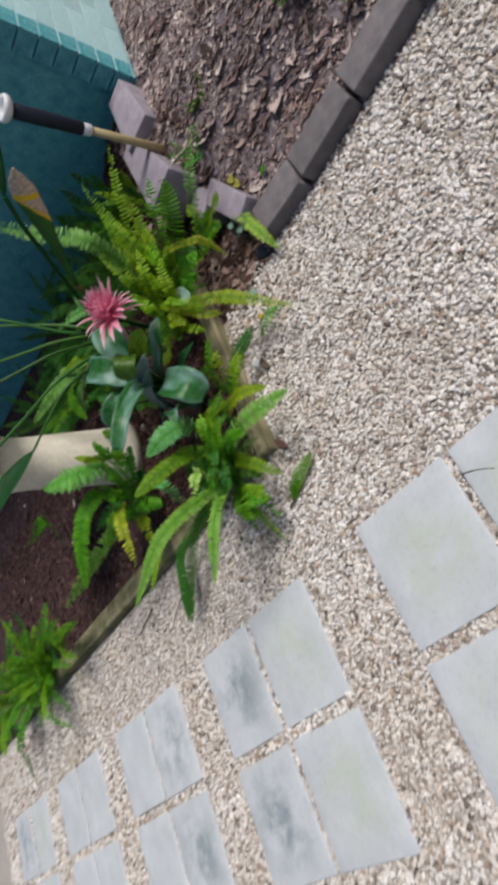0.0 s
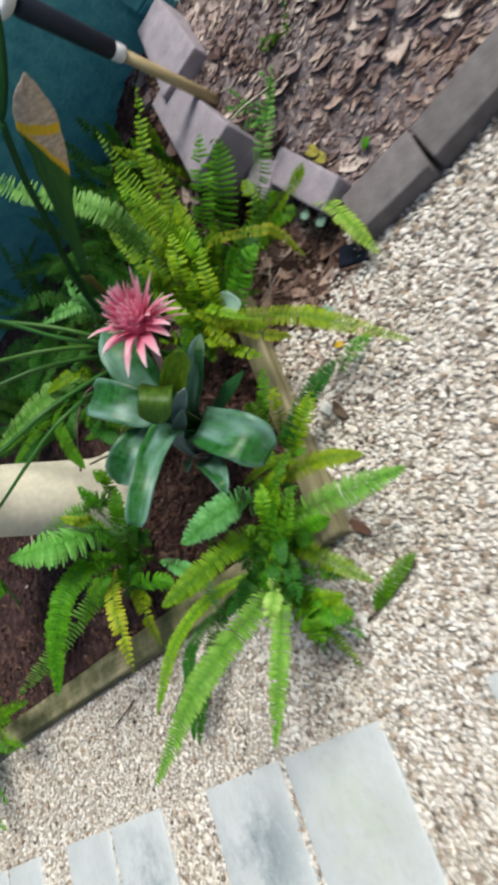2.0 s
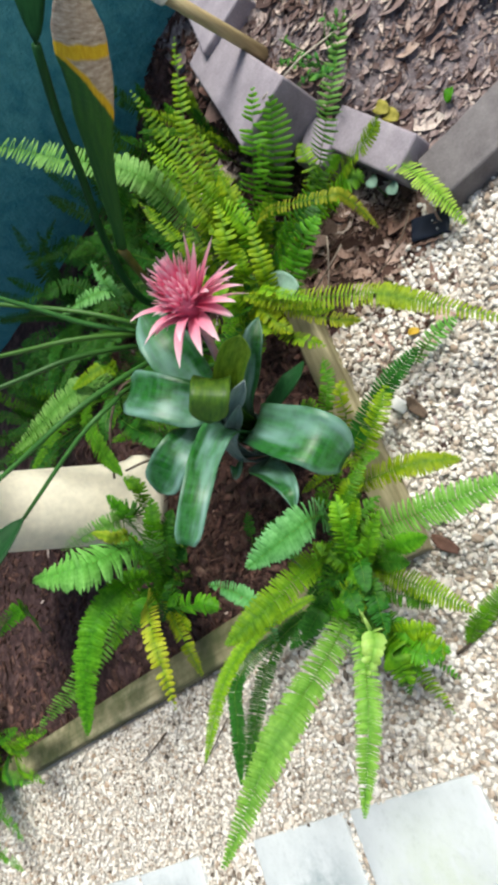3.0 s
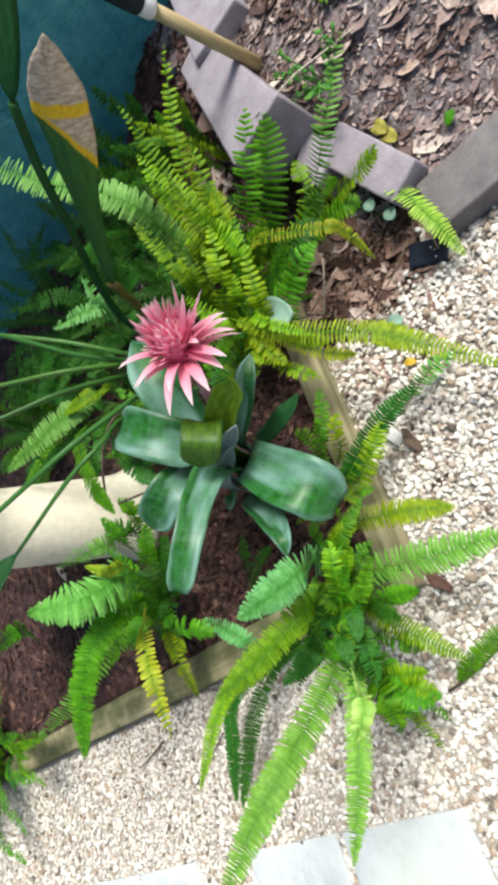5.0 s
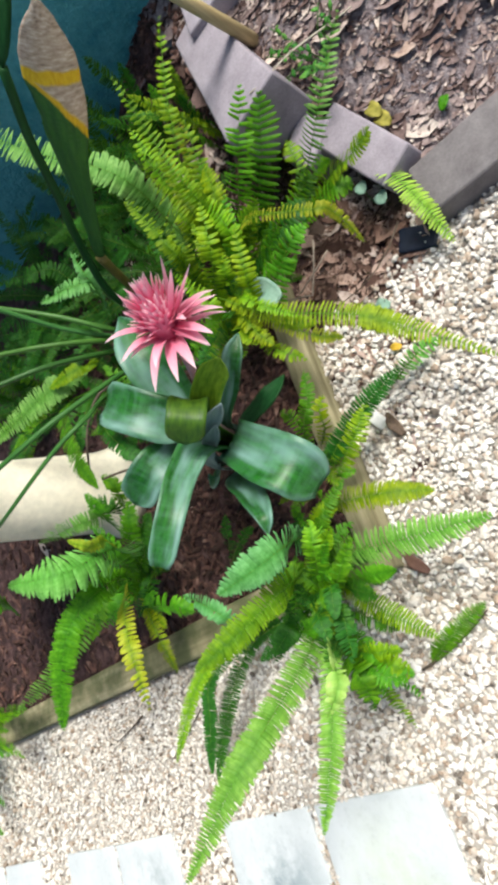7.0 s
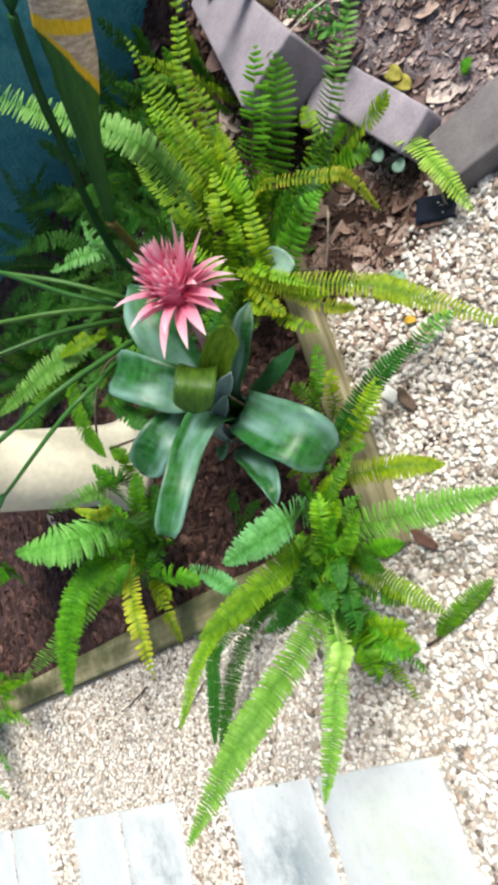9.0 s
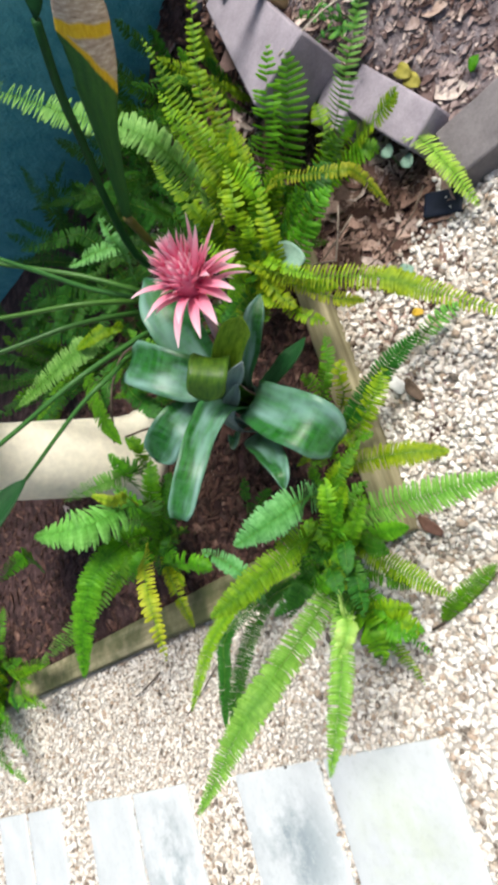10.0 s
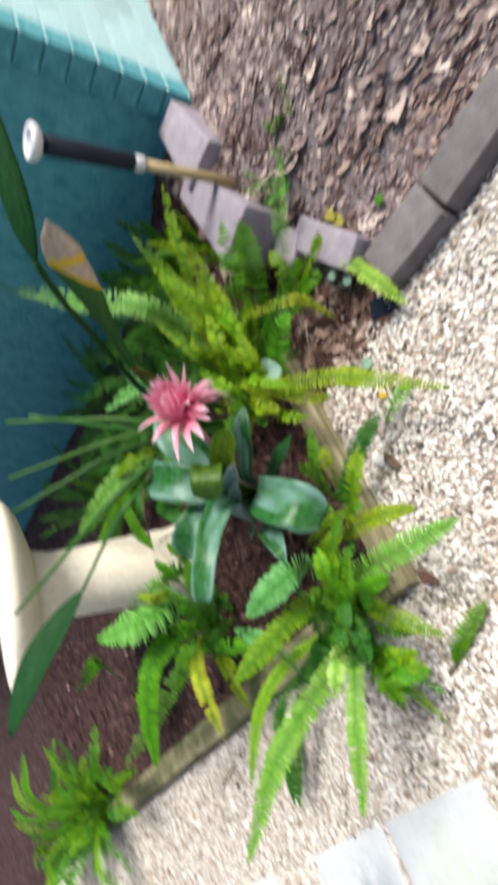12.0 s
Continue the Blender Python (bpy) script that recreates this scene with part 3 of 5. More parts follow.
def frond(fern, points, width, mat, pitch=0.14, droop=0.14, roll=None):
    """One fern frond through the points given: a thin rib with two rows of blunt leaflets, pitch being their spacing as a share of the width."""
    rng = random.Random(len(fern.children) * 31 + int(points[0][0] * 1000) + int(points[-1][1] * 777))
    length = sum((spline(points, (i + 1) / 24) - spline(points, i / 24)).length for i in range(24))
    turn = rng.uniform(-14, 14) if roll is None else roll
    spiral = rng.uniform(-22, 22) if roll is None else 0
    off = fern.location
    verts, faces, ribs, reach = [], [], [], []

    def add(ring, out=0.0):
        verts.extend(ring)
        reach.extend([out] * len(ring))
        return len(verts) - len(ring)
    n = max(9 if pitch < 0.3 else 6, int(length / max(0.0045, width * pitch)))
    width *= 0.80
    step = length / n
    full = rng.uniform(0.33, 0.40) if pitch > 0.12 else rng.uniform(0.38, 0.43) if pitch > 0.1 else rng.uniform(0.49, 0.55)
    ragged, loose = (0.09, 0.16) if pitch > 0.12 else (0.01, 0.04)
    last = None
    for i in range(n + 1):
        t = i / n
        c = spline(points, t)
        d = (spline(points, min(1, t + 0.03)) - spline(points, max(0, t - 0.03))).normalized()
        s = d.cross(OPEN_SIDE)
        s = s.normalized() if s.length > 0.15 else Vector((1, 0, 0))
        s = (s - d * s.dot(d)).normalized()
        s.rotate(Matrix.Rotation(radians(turn + spiral * t), 3, d))
        up = s.cross(d).normalized()
        r = 0.0020 * (1 - 0.75 * t)
        k = add([c + s * r, c + up * r, c - s * r, c - up * r])
        if last is not None:
            for j in range(4):
                ribs.append(len(faces))
                faces.append((last + j, last + (j + 1) % 4, k + (j + 1) % 4, k + j))
        last = k
        share = min(1.0, 0.30 + 3.0 * t) * (1 - max(0.0, (t - 0.62) / 0.38) ** 2.4 * 0.84)
        if t < 0.05:
            continue
        for sign in (-1, 1):
            if rng.random() < ragged:
                continue
            ln = width / 2 * share * rng.uniform(0.86, 1.08)
            lean = rng.uniform(-loose, loose) + 0.03 + 0.25 * t * t
            out = (s * sign * math.cos(lean) + d * math.sin(lean)).normalized()
            w = min(step * full, ln * 0.42) * rng.uniform(0.88, 1.08)
            dip = rng.uniform(0.4, 1.6) * droop
            lift = rng.uniform(-0.10, 0.16)
            skew = rng.uniform(-0.3, 0.3) - loose * sign
            cols = []
            for q, h in ((0.0, 0.62), (0.12, 1.0), (0.5, 0.96), (0.82, 0.74), (0.95, 0.42), (1.0, 0.10)):
                p = c + out * (q * ln) - up * (dip * ln * q * q) + up * (lift * ln * q) + d * (0.06 * ln * q * q) + d * (sign * 0.2 * w)
                a = d * (w * h) + up * (w * h * skew)
                cols.append(add([p - a, p + up * w * 0.34, p + a], q))
            for k1, k2 in zip(cols, cols[1:]):
                for j in (0, 1):
                    faces.append((k1 + j, k1 + j + 1, k2 + j + 1, k2 + j))
    v = np.array([tuple(p - off) for p in verts])
    ob = arrays("frond", v, np.array(faces), mat)
    ob.data.materials.append(RIB)
    slot = np.zeros(len(faces), dtype=np.int32)
    slot[ribs] = 1
    ob.data.polygons.foreach_set("material_index", slot)
    uvl = ob.data.uv_layers.new(name="UVMap")
    idx = np.empty(len(ob.data.loops), dtype=np.int32)
    ob.data.loops.foreach_get("vertex_index", idx)
    flat = np.stack([v[idx, 0] * 12 + v[idx, 2] * 5, v[idx, 1] * 12 + v[idx, 2] * 3], 1)
    uvl.data.foreach_set("uv", flat.astype(np.float32).ravel())
    leaflet = ob.data.uv_layers.new(name="leaflet")
    along = np.array(reach)[idx]
    leaflet.data.foreach_set("uv", np.stack([along, along * 0], 1).astype(np.float32).ravel())
    ob.parent = fern
    return ob


def arched(fern, base, tip, arch, width, mat):
    """A frond that only arches from its base to its tip."""
    b, e = Vector(base), Vector(tip)
    frond(fern, (b, b.lerp(e, 0.47) + Vector((0, 0, arch * 0.5)), e), width * 1.45, mat, 0.13)


fern_corner = thing("fern", (0.50, 0.03, 0.03), "bright lime sword fern spilling over the timber corner", "fern", "ferns of the bed")
fern_back = thing("fern", (1.43, -0.13, 0.05), "olive and green sword fern in front of the mulch bed", "fern", "ferns of the bed")
fern_wall = thing("fern", (1.65, 0.45, 0.06), "deep green sword fern growing beside the teal wall", "fern", "ferns of the bed")
fern_side = thing("fern", (0.81, 0.72, 0.04), "green sword fern with one yellowing frond behind the timber", "fern", "ferns of the bed")
fern_plinth = thing("fern", (1.36, 0.55, 0.05), "green sword fern growing against the birdbath pedestal", "fern", "ferns of the bed")
frond(fern_corner, ((0.441, 0.044, 0.1), (0.339, -0.039, 0.3), (0.24, -0.031, 0.47), (0.171, 0.023, 0.54), (0.05, 0.16, 0.58)), 0.082, SPRING, pitch=0.085)
frond(fern_corner, ((0.436, 0.029, 0.1), (0.345, -0.054, 0.24), (0.188, -0.081, 0.36), (0.032, 0.021, 0.36)), 0.066, SPRING, pitch=0.085)
frond(fern_corner, ((0.478, 0.101, 0.12), (0.453, 0.249, 0.22), (0.368, 0.348, 0.3), (0.224, 0.463, 0.33)), 0.051, LIME, pitch=0.085)
frond(fern_corner, ((0.451, 0.115, 0.1), (0.421, 0.301, 0.13), (0.27, 0.494, 0.12), (0.131, 0.635, 0.09)), 0.062, DEEP, roll=0, pitch=0.085)
frond(fern_corner, ((0.479, 0.162, 0.08), (0.402, 0.48, 0.12), (0.283, 0.573, 0.11), (0.149, 0.668, 0.08)), 0.057, DEEP, roll=0, pitch=0.085)
frond(fern_corner, ((0.519, 0.017, 0.12), (0.479, -0.096, 0.34), (0.413, -0.064, 0.48), (0.372, 0.013, 0.55)), 0.080, LIME, pitch=0.11)
frond(fern_corner, ((0.609, -0.013, 0.12), (0.541, -0.162, 0.38), (0.506, -0.146, 0.47), (0.49, -0.055, 0.5)), 0.097, PALE, pitch=0.115, roll=-10)
frond(fern_corner, ((0.646, -0.112, 0.14), (0.608, -0.214, 0.2), (0.57, -0.326, 0.23), (0.542, -0.397, 0.18)), 0.072, OLIVE, pitch=0.085)
frond(fern_corner, ((0.533, -0.02, 0.12), (0.519, -0.12, 0.18), (0.473, -0.313, 0.23), (0.446, -0.485, 0.2)), 0.097, SPRING, pitch=0.085)
frond(fern_corner, ((0.486, -0.032, 0.12), (0.436, -0.116, 0.18), (0.359, -0.198, 0.2), (0.283, -0.247, 0.14)), 0.069, OLIVE, pitch=0.11)
frond(fern_corner, ((0.433, 0.021, 0.1), (0.366, -0.052, 0.16), (0.291, -0.107, 0.17), (0.183, -0.127, 0.1)), 0.057, GREEN)
frond(fern_corner, ((0.398, 0.04, 0.1), (0.322, -0.019, 0.14), (0.238, -0.063, 0.14), (0.126, -0.054, 0.06)), 0.059, OLIVE)
frond(fern_corner, ((0.41, 0.034, 0.1), (0.326, -0.037, 0.18), (0.264, -0.082, 0.22), (0.2, -0.062, 0.18)), 0.094, GREEN, pitch=0.15)
frond(fern_corner, ((0.328, 0.028, 0.1), (0.289, -0.082, 0.18), (0.246, -0.133, 0.2), (0.237, -0.173, 0.16)), 0.063, GREEN)
frond(fern_corner, ((0.462, 0.016, 0.12), (0.476, -0.108, 0.26), (0.52, -0.168, 0.32), (0.574, -0.191, 0.33)), 0.063, LIME, pitch=0.17)
frond(fern_corner, ((0.382, -0.027, 0.2), (0.306, -0.213, 0.44), (0.267, -0.247, 0.49), (0.227, -0.202, 0.49)), 0.051, PALE_YELLOW, pitch=0.55)
frond(fern_corner, ((0.413, 0.283, 0.15), (0.454, 0.118, 0.33), (0.5, 0.116, 0.38), (0.562, 0.199, 0.38)), 0.060, PALE, pitch=0.2)
frond(fern_corner, ((0.743, -0.113, 0.08), (0.771, -0.19, 0.1), (0.799, -0.309, 0.13), (0.83, -0.419, 0.12)), 0.076, DEEP, pitch=0.1)
frond(fern_corner, ((0.85, -0.363, 0.03), (0.857, -0.413, 0.05), (0.866, -0.459, 0.05), (0.874, -0.502, 0.03)), 0.062, SPRING)
frond(fern_corner, ((0.704, -0.127, 0.08), (0.722, -0.206, 0.13), (0.749, -0.274, 0.15), (0.804, -0.317, 0.13)), 0.073, OLIVE)
frond(fern_corner, ((0.824, -0.056, 0.06), (0.843, -0.158, 0.16), (0.888, -0.211, 0.18), (0.959, -0.219, 0.16)), 0.054, GREEN, pitch=0.2)
frond(fern_corner, ((0.81, -0.081, 0.06), (0.845, -0.106, 0.1), (0.887, -0.115, 0.14), (0.92, -0.09, 0.14)), 0.051, GREEN, pitch=0.2)
frond(fern_corner, ((0.809, -0.112, 0.06), (0.815, -0.18, 0.12), (0.841, -0.211, 0.16), (0.872, -0.238, 0.16)), 0.054, OLIVE, pitch=0.2)
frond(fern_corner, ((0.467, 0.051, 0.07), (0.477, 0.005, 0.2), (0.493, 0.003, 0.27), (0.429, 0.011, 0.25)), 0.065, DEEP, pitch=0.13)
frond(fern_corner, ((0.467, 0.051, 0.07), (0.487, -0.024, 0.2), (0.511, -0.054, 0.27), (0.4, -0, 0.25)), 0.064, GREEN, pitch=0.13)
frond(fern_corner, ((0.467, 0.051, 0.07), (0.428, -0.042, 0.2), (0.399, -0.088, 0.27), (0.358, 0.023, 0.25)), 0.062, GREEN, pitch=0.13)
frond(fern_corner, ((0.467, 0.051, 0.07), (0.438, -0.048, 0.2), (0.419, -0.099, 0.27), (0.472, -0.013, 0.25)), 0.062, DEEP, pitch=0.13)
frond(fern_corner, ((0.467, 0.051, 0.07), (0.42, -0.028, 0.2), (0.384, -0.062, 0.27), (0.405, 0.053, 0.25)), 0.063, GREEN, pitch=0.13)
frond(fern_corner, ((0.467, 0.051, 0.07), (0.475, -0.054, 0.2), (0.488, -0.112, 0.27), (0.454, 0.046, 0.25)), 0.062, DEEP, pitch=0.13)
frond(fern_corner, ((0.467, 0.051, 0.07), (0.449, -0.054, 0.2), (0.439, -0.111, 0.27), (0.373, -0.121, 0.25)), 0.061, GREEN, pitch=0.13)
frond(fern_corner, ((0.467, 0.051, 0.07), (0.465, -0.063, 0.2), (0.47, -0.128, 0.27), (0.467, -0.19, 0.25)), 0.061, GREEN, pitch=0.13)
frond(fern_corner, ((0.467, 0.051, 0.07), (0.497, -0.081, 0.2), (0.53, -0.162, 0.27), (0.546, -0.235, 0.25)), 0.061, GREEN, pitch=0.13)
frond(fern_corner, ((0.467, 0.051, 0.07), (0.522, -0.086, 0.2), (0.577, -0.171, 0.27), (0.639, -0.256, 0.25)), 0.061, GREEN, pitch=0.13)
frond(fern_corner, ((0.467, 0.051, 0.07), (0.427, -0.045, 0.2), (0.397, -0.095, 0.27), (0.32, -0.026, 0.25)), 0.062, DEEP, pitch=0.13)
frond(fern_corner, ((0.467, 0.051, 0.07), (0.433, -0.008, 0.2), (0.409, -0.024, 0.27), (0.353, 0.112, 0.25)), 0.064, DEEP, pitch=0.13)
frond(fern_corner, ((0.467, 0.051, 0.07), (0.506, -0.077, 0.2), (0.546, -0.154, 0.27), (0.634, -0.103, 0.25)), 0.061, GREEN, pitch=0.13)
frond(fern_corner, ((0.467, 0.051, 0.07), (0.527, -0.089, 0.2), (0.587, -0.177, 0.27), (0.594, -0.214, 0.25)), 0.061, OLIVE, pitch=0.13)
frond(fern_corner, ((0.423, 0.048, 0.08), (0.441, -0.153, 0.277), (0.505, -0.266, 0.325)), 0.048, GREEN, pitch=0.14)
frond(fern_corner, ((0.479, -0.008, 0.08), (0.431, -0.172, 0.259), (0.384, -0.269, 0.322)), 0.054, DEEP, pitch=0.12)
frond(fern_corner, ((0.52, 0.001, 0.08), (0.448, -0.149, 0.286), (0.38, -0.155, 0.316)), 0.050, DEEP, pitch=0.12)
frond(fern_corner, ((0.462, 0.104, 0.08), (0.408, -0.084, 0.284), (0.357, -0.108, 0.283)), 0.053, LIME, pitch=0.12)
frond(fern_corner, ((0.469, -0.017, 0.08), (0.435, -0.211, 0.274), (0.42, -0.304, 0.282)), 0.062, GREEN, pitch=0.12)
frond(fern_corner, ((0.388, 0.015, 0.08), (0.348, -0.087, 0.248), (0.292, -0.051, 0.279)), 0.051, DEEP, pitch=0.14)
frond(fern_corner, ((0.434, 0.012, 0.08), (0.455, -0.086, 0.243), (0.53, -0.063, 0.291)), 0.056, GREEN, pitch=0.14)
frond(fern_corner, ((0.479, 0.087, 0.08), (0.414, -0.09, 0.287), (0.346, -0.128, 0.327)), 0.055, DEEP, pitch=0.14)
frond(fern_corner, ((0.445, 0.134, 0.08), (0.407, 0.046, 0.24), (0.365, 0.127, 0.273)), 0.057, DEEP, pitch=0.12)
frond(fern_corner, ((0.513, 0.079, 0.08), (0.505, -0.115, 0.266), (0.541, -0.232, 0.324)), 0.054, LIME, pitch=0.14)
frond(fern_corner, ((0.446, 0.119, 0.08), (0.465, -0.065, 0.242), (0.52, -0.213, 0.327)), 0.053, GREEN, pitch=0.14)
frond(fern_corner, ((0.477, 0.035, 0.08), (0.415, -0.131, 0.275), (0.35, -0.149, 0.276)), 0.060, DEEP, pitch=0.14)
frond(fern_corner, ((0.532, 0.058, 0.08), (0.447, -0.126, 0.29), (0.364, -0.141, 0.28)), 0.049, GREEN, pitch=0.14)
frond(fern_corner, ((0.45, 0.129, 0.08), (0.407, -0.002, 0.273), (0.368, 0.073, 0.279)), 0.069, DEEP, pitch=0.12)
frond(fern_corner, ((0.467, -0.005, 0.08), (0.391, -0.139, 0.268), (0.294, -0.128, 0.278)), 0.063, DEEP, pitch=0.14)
frond(fern_corner, ((0.396, 0.044, 0.08), (0.337, -0.027, 0.16), (0.299, -0.107, 0.19), (0.263, -0.13, 0.15)), 0.062, GREEN, pitch=0.17)
frond(fern_corner, ((0.396, 0.044, 0.08), (0.326, -0.021, 0.16), (0.269, -0.078, 0.19), (0.213, -0.079, 0.15)), 0.062, GREEN, pitch=0.17)
frond(fern_corner, ((0.396, 0.044, 0.08), (0.311, -0.029, 0.16), (0.297, -0.121, 0.19), (0.284, -0.158, 0.15)), 0.061, OLIVE, pitch=0.17)
frond(fern_corner, ((0.396, 0.044, 0.08), (0.297, -0.038, 0.16), (0.244, -0.064, 0.19), (0.19, -0.034, 0.15)), 0.063, GREEN, pitch=0.17)
frond(fern_corner, ((0.396, 0.044, 0.08), (0.295, -0.086, 0.16), (0.263, -0.151, 0.19), (0.231, -0.164, 0.15)), 0.060, OLIVE, pitch=0.17)
frond(fern_corner, ((0.396, 0.044, 0.08), (0.396, -0.077, 0.16), (0.358, -0.152, 0.19), (0.325, -0.174, 0.15)), 0.060, GREEN, pitch=0.17)
frond(fern_back, ((1.395, -0.09, 0.1), (1.325, -0.153, 0.26), (1.424, -0.183, 0.32)), 0.055, OLIVE, pitch=0.2)
frond(fern_back, ((1.364, -0.1, 0.1), (1.247, -0.181, 0.26), (1.299, -0.229, 0.32)), 0.058, LIME, pitch=0.17)
frond(fern_back, ((1.371, -0.117, 0.1), (1.308, -0.214, 0.24), (1.419, -0.293, 0.3)), 0.070, GREEN, pitch=0.2)
frond(fern_back, ((1.433, -0.097, 0.1), (1.428, -0.174, 0.26), (1.597, -0.221, 0.32)), 0.057, OLIVE, pitch=0.22)
frond(fern_back, ((1.457, -0.095, 0.1), (1.449, -0.186, 0.3), (1.664, -0.204, 0.36)), 0.073, OLIVE, pitch=0.22)
frond(fern_back, ((1.473, -0.09, 0.1), (1.435, -0.172, 0.32), (1.607, -0.147, 0.38)), 0.063, LIME, pitch=0.2)
frond(fern_back, ((1.384, -0.151, 0.1), (1.335, -0.242, 0.2), (1.382, -0.307, 0.26)), 0.067, OLIVE, pitch=0.2)
frond(fern_back, ((1.361, -0.152, 0.1), (1.283, -0.254, 0.18), (1.276, -0.36, 0.24)), 0.062, GREEN, pitch=0.2)
frond(fern_back, ((1.346, -0.169, 0.1), (1.261, -0.271, 0.16), (1.236, -0.37, 0.22)), 0.062, OLIVE, pitch=0.17)
frond(fern_back, ((1.439, -0.127, 0.1), (1.469, -0.205, 0.22), (1.619, -0.259, 0.28)), 0.058, GREEN, pitch=0.22)
frond(fern_back, ((1.478, -0.121, 0.1), (1.548, -0.212, 0.24), (1.752, -0.275, 0.3)), 0.079, OLIVE, pitch=0.22)
frond(fern_back, ((1.342, -0.088, 0.1), (1.164, -0.124, 0.2), (1.042, -0.188, 0.26)), 0.071, LIME, pitch=0.2)
frond(fern_back, ((1.359, -0.056, 0.1), (1.232, -0.086, 0.26), (1.278, -0.105, 0.32)), 0.056, OLIVE, pitch=0.2)
frond(fern_back, ((1.406, -0.15, 0.1), (1.342, -0.269, 0.22), (1.355, -0.361, 0.28)), 0.058, LIME, pitch=0.22)
frond(fern_back, ((1.376, -0.272, 0.1), (1.38, -0.411, 0.12), (1.401, -0.453, 0.18)), 0.072, GREEN, pitch=0.2)
frond(fern_back, ((1.368, -0.28, 0.1), (1.337, -0.45, 0.12), (1.304, -0.538, 0.18)), 0.053, GREEN, pitch=0.2)
frond(fern_back, ((1.428, -0.166, 0.12), (1.422, -0.264, 0.22), (1.444, -0.39, 0.32), (1.518, -0.499, 0.38)), 0.101, GREEN, pitch=0.13)
frond(fern_back, ((1.399, -0.204, 0.1), (1.434, -0.293, 0.17), (1.473, -0.414, 0.25), (1.552, -0.499, 0.3)), 0.142, GREEN, pitch=0.105)
frond(fern_back, ((1.326, -0.365, 0.1), (1.378, -0.432, 0.15), (1.369, -0.582, 0.28), (1.461, -0.746, 0.34)), 0.082, PALE, pitch=0.125)
frond(fern_back, ((1.332, -0.379, 0.1), (1.322, -0.501, 0.17), (1.276, -0.593, 0.22), (1.273, -0.661, 0.24)), 0.072, OLIVE, pitch=0.14)
frond(fern_back, ((1.34, -0.351, 0.1), (1.321, -0.432, 0.14), (1.291, -0.502, 0.17), (1.276, -0.538, 0.15)), 0.087, GREEN, pitch=0.15)
frond(fern_back, ((1.418, -0.337, 0.1), (1.402, -0.414, 0.14), (1.452, -0.45, 0.17), (1.504, -0.456, 0.18)), 0.072, OLIVE, pitch=0.17)
frond(fern_back, ((1.43, -0.176, 0.15), (1.3, -0.332, 0.3), (1.179, -0.484, 0.3), (1.164, -0.511, 0.26), (1.111, -0.507, 0.17)), 0.042, YELLOW, pitch=0.2)
frond(fern_back, ((1.355, -0.152, 0.12), (1.291, -0.281, 0.2), (1.27, -0.389, 0.23), (1.284, -0.443, 0.22)), 0.109, DEEP, pitch=0.15)
frond(fern_back, ((1.341, -0.144, 0.12), (1.27, -0.247, 0.18), (1.224, -0.311, 0.2), (1.196, -0.328, 0.18)), 0.102, GREEN, pitch=0.14)
frond(fern_back, ((1.435, -0.125, 0.15), (1.423, -0.219, 0.28), (1.498, -0.263, 0.42), (1.755, -0.269, 0.52)), 0.070, OLIVE, pitch=0.17)
frond(fern_back, ((1.533, -0.093, 0.15), (1.587, -0.158, 0.25), (1.745, -0.274, 0.35), (1.932, -0.39, 0.4)), 0.069, OLIVE, pitch=0.2)
frond(fern_back, ((1.539, -0.111, 0.15), (1.609, -0.171, 0.22), (1.712, -0.225, 0.27), (1.854, -0.235, 0.28)), 0.053, YELLOW, pitch=0.22)
frond(fern_back, ((1.504, -0.058, 0.2), (1.427, -0.148, 0.35), (1.413, -0.222, 0.52), (1.456, -0.207, 0.6), (1.558, -0.117, 0.68), (1.766, 0.023, 0.73), (2.287, 0.385, 0.76)), 0.103, PALE, pitch=0.13, roll=0)
frond(fern_back, ((1.415, -0.001, 0.15), (1.393, -0.084, 0.3), (1.489, -0.082, 0.36), (1.626, -0.054, 0.4)), 0.065, LIME, pitch=0.16)
frond(fern_back, ((1.294, -0.025, 0.12), (1.262, -0.132, 0.26), (1.296, -0.225, 0.34), (1.401, -0.257, 0.36)), 0.075, LIME, pitch=0.21)
frond(fern_back, ((1.186, -0.134, 0.12), (1.183, -0.202, 0.22), (1.216, -0.251, 0.28), (1.312, -0.282, 0.3)), 0.074, OLIVE, pitch=0.21)
frond(fern_back, ((1.363, -0.02, 0.12), (1.378, -0.06, 0.25), (1.428, -0.102, 0.3), (1.559, -0.131, 0.33)), 0.083, OLIVE, pitch=0.18)
frond(fern_back, ((1.423, -0.052, 0.12), (1.444, -0.165, 0.26), (1.501, -0.185, 0.33), (1.722, -0.146, 0.38)), 0.083, LIME, pitch=0.18)
frond(fern_back, ((1.453, -0.069, 0.12), (1.56, -0.161, 0.2), (1.648, -0.191, 0.24), (1.739, -0.196, 0.24)), 0.077, GREEN, pitch=0.18)
frond(fern_back, ((1.489, 0.123, 0.1), (1.543, 0.075, 0.18), (1.641, 0.06, 0.2), (1.756, 0.051, 0.2)), 0.089, DEEP, pitch=0.2)
frond(fern_back, ((1.247, -0.05, 0.15), (1.157, -0.16, 0.24), (1.067, -0.202, 0.26), (1.022, -0.219, 0.24)), 0.061, OLIVE, pitch=0.2)
frond(fern_back, ((1.244, -0.122, 0.25), (1.092, -0.249, 0.27), (0.941, -0.436, 0.24), (0.878, -0.496, 0.2), (0.728, -0.618, 0.12)), 0.074, GOLDEN, pitch=0.11)
frond(fern_back, ((1.204, -0.113, 0.2), (1.07, -0.246, 0.24), (0.981, -0.317, 0.22), (0.948, -0.364, 0.18)), 0.050, YELLOW, pitch=0.2)
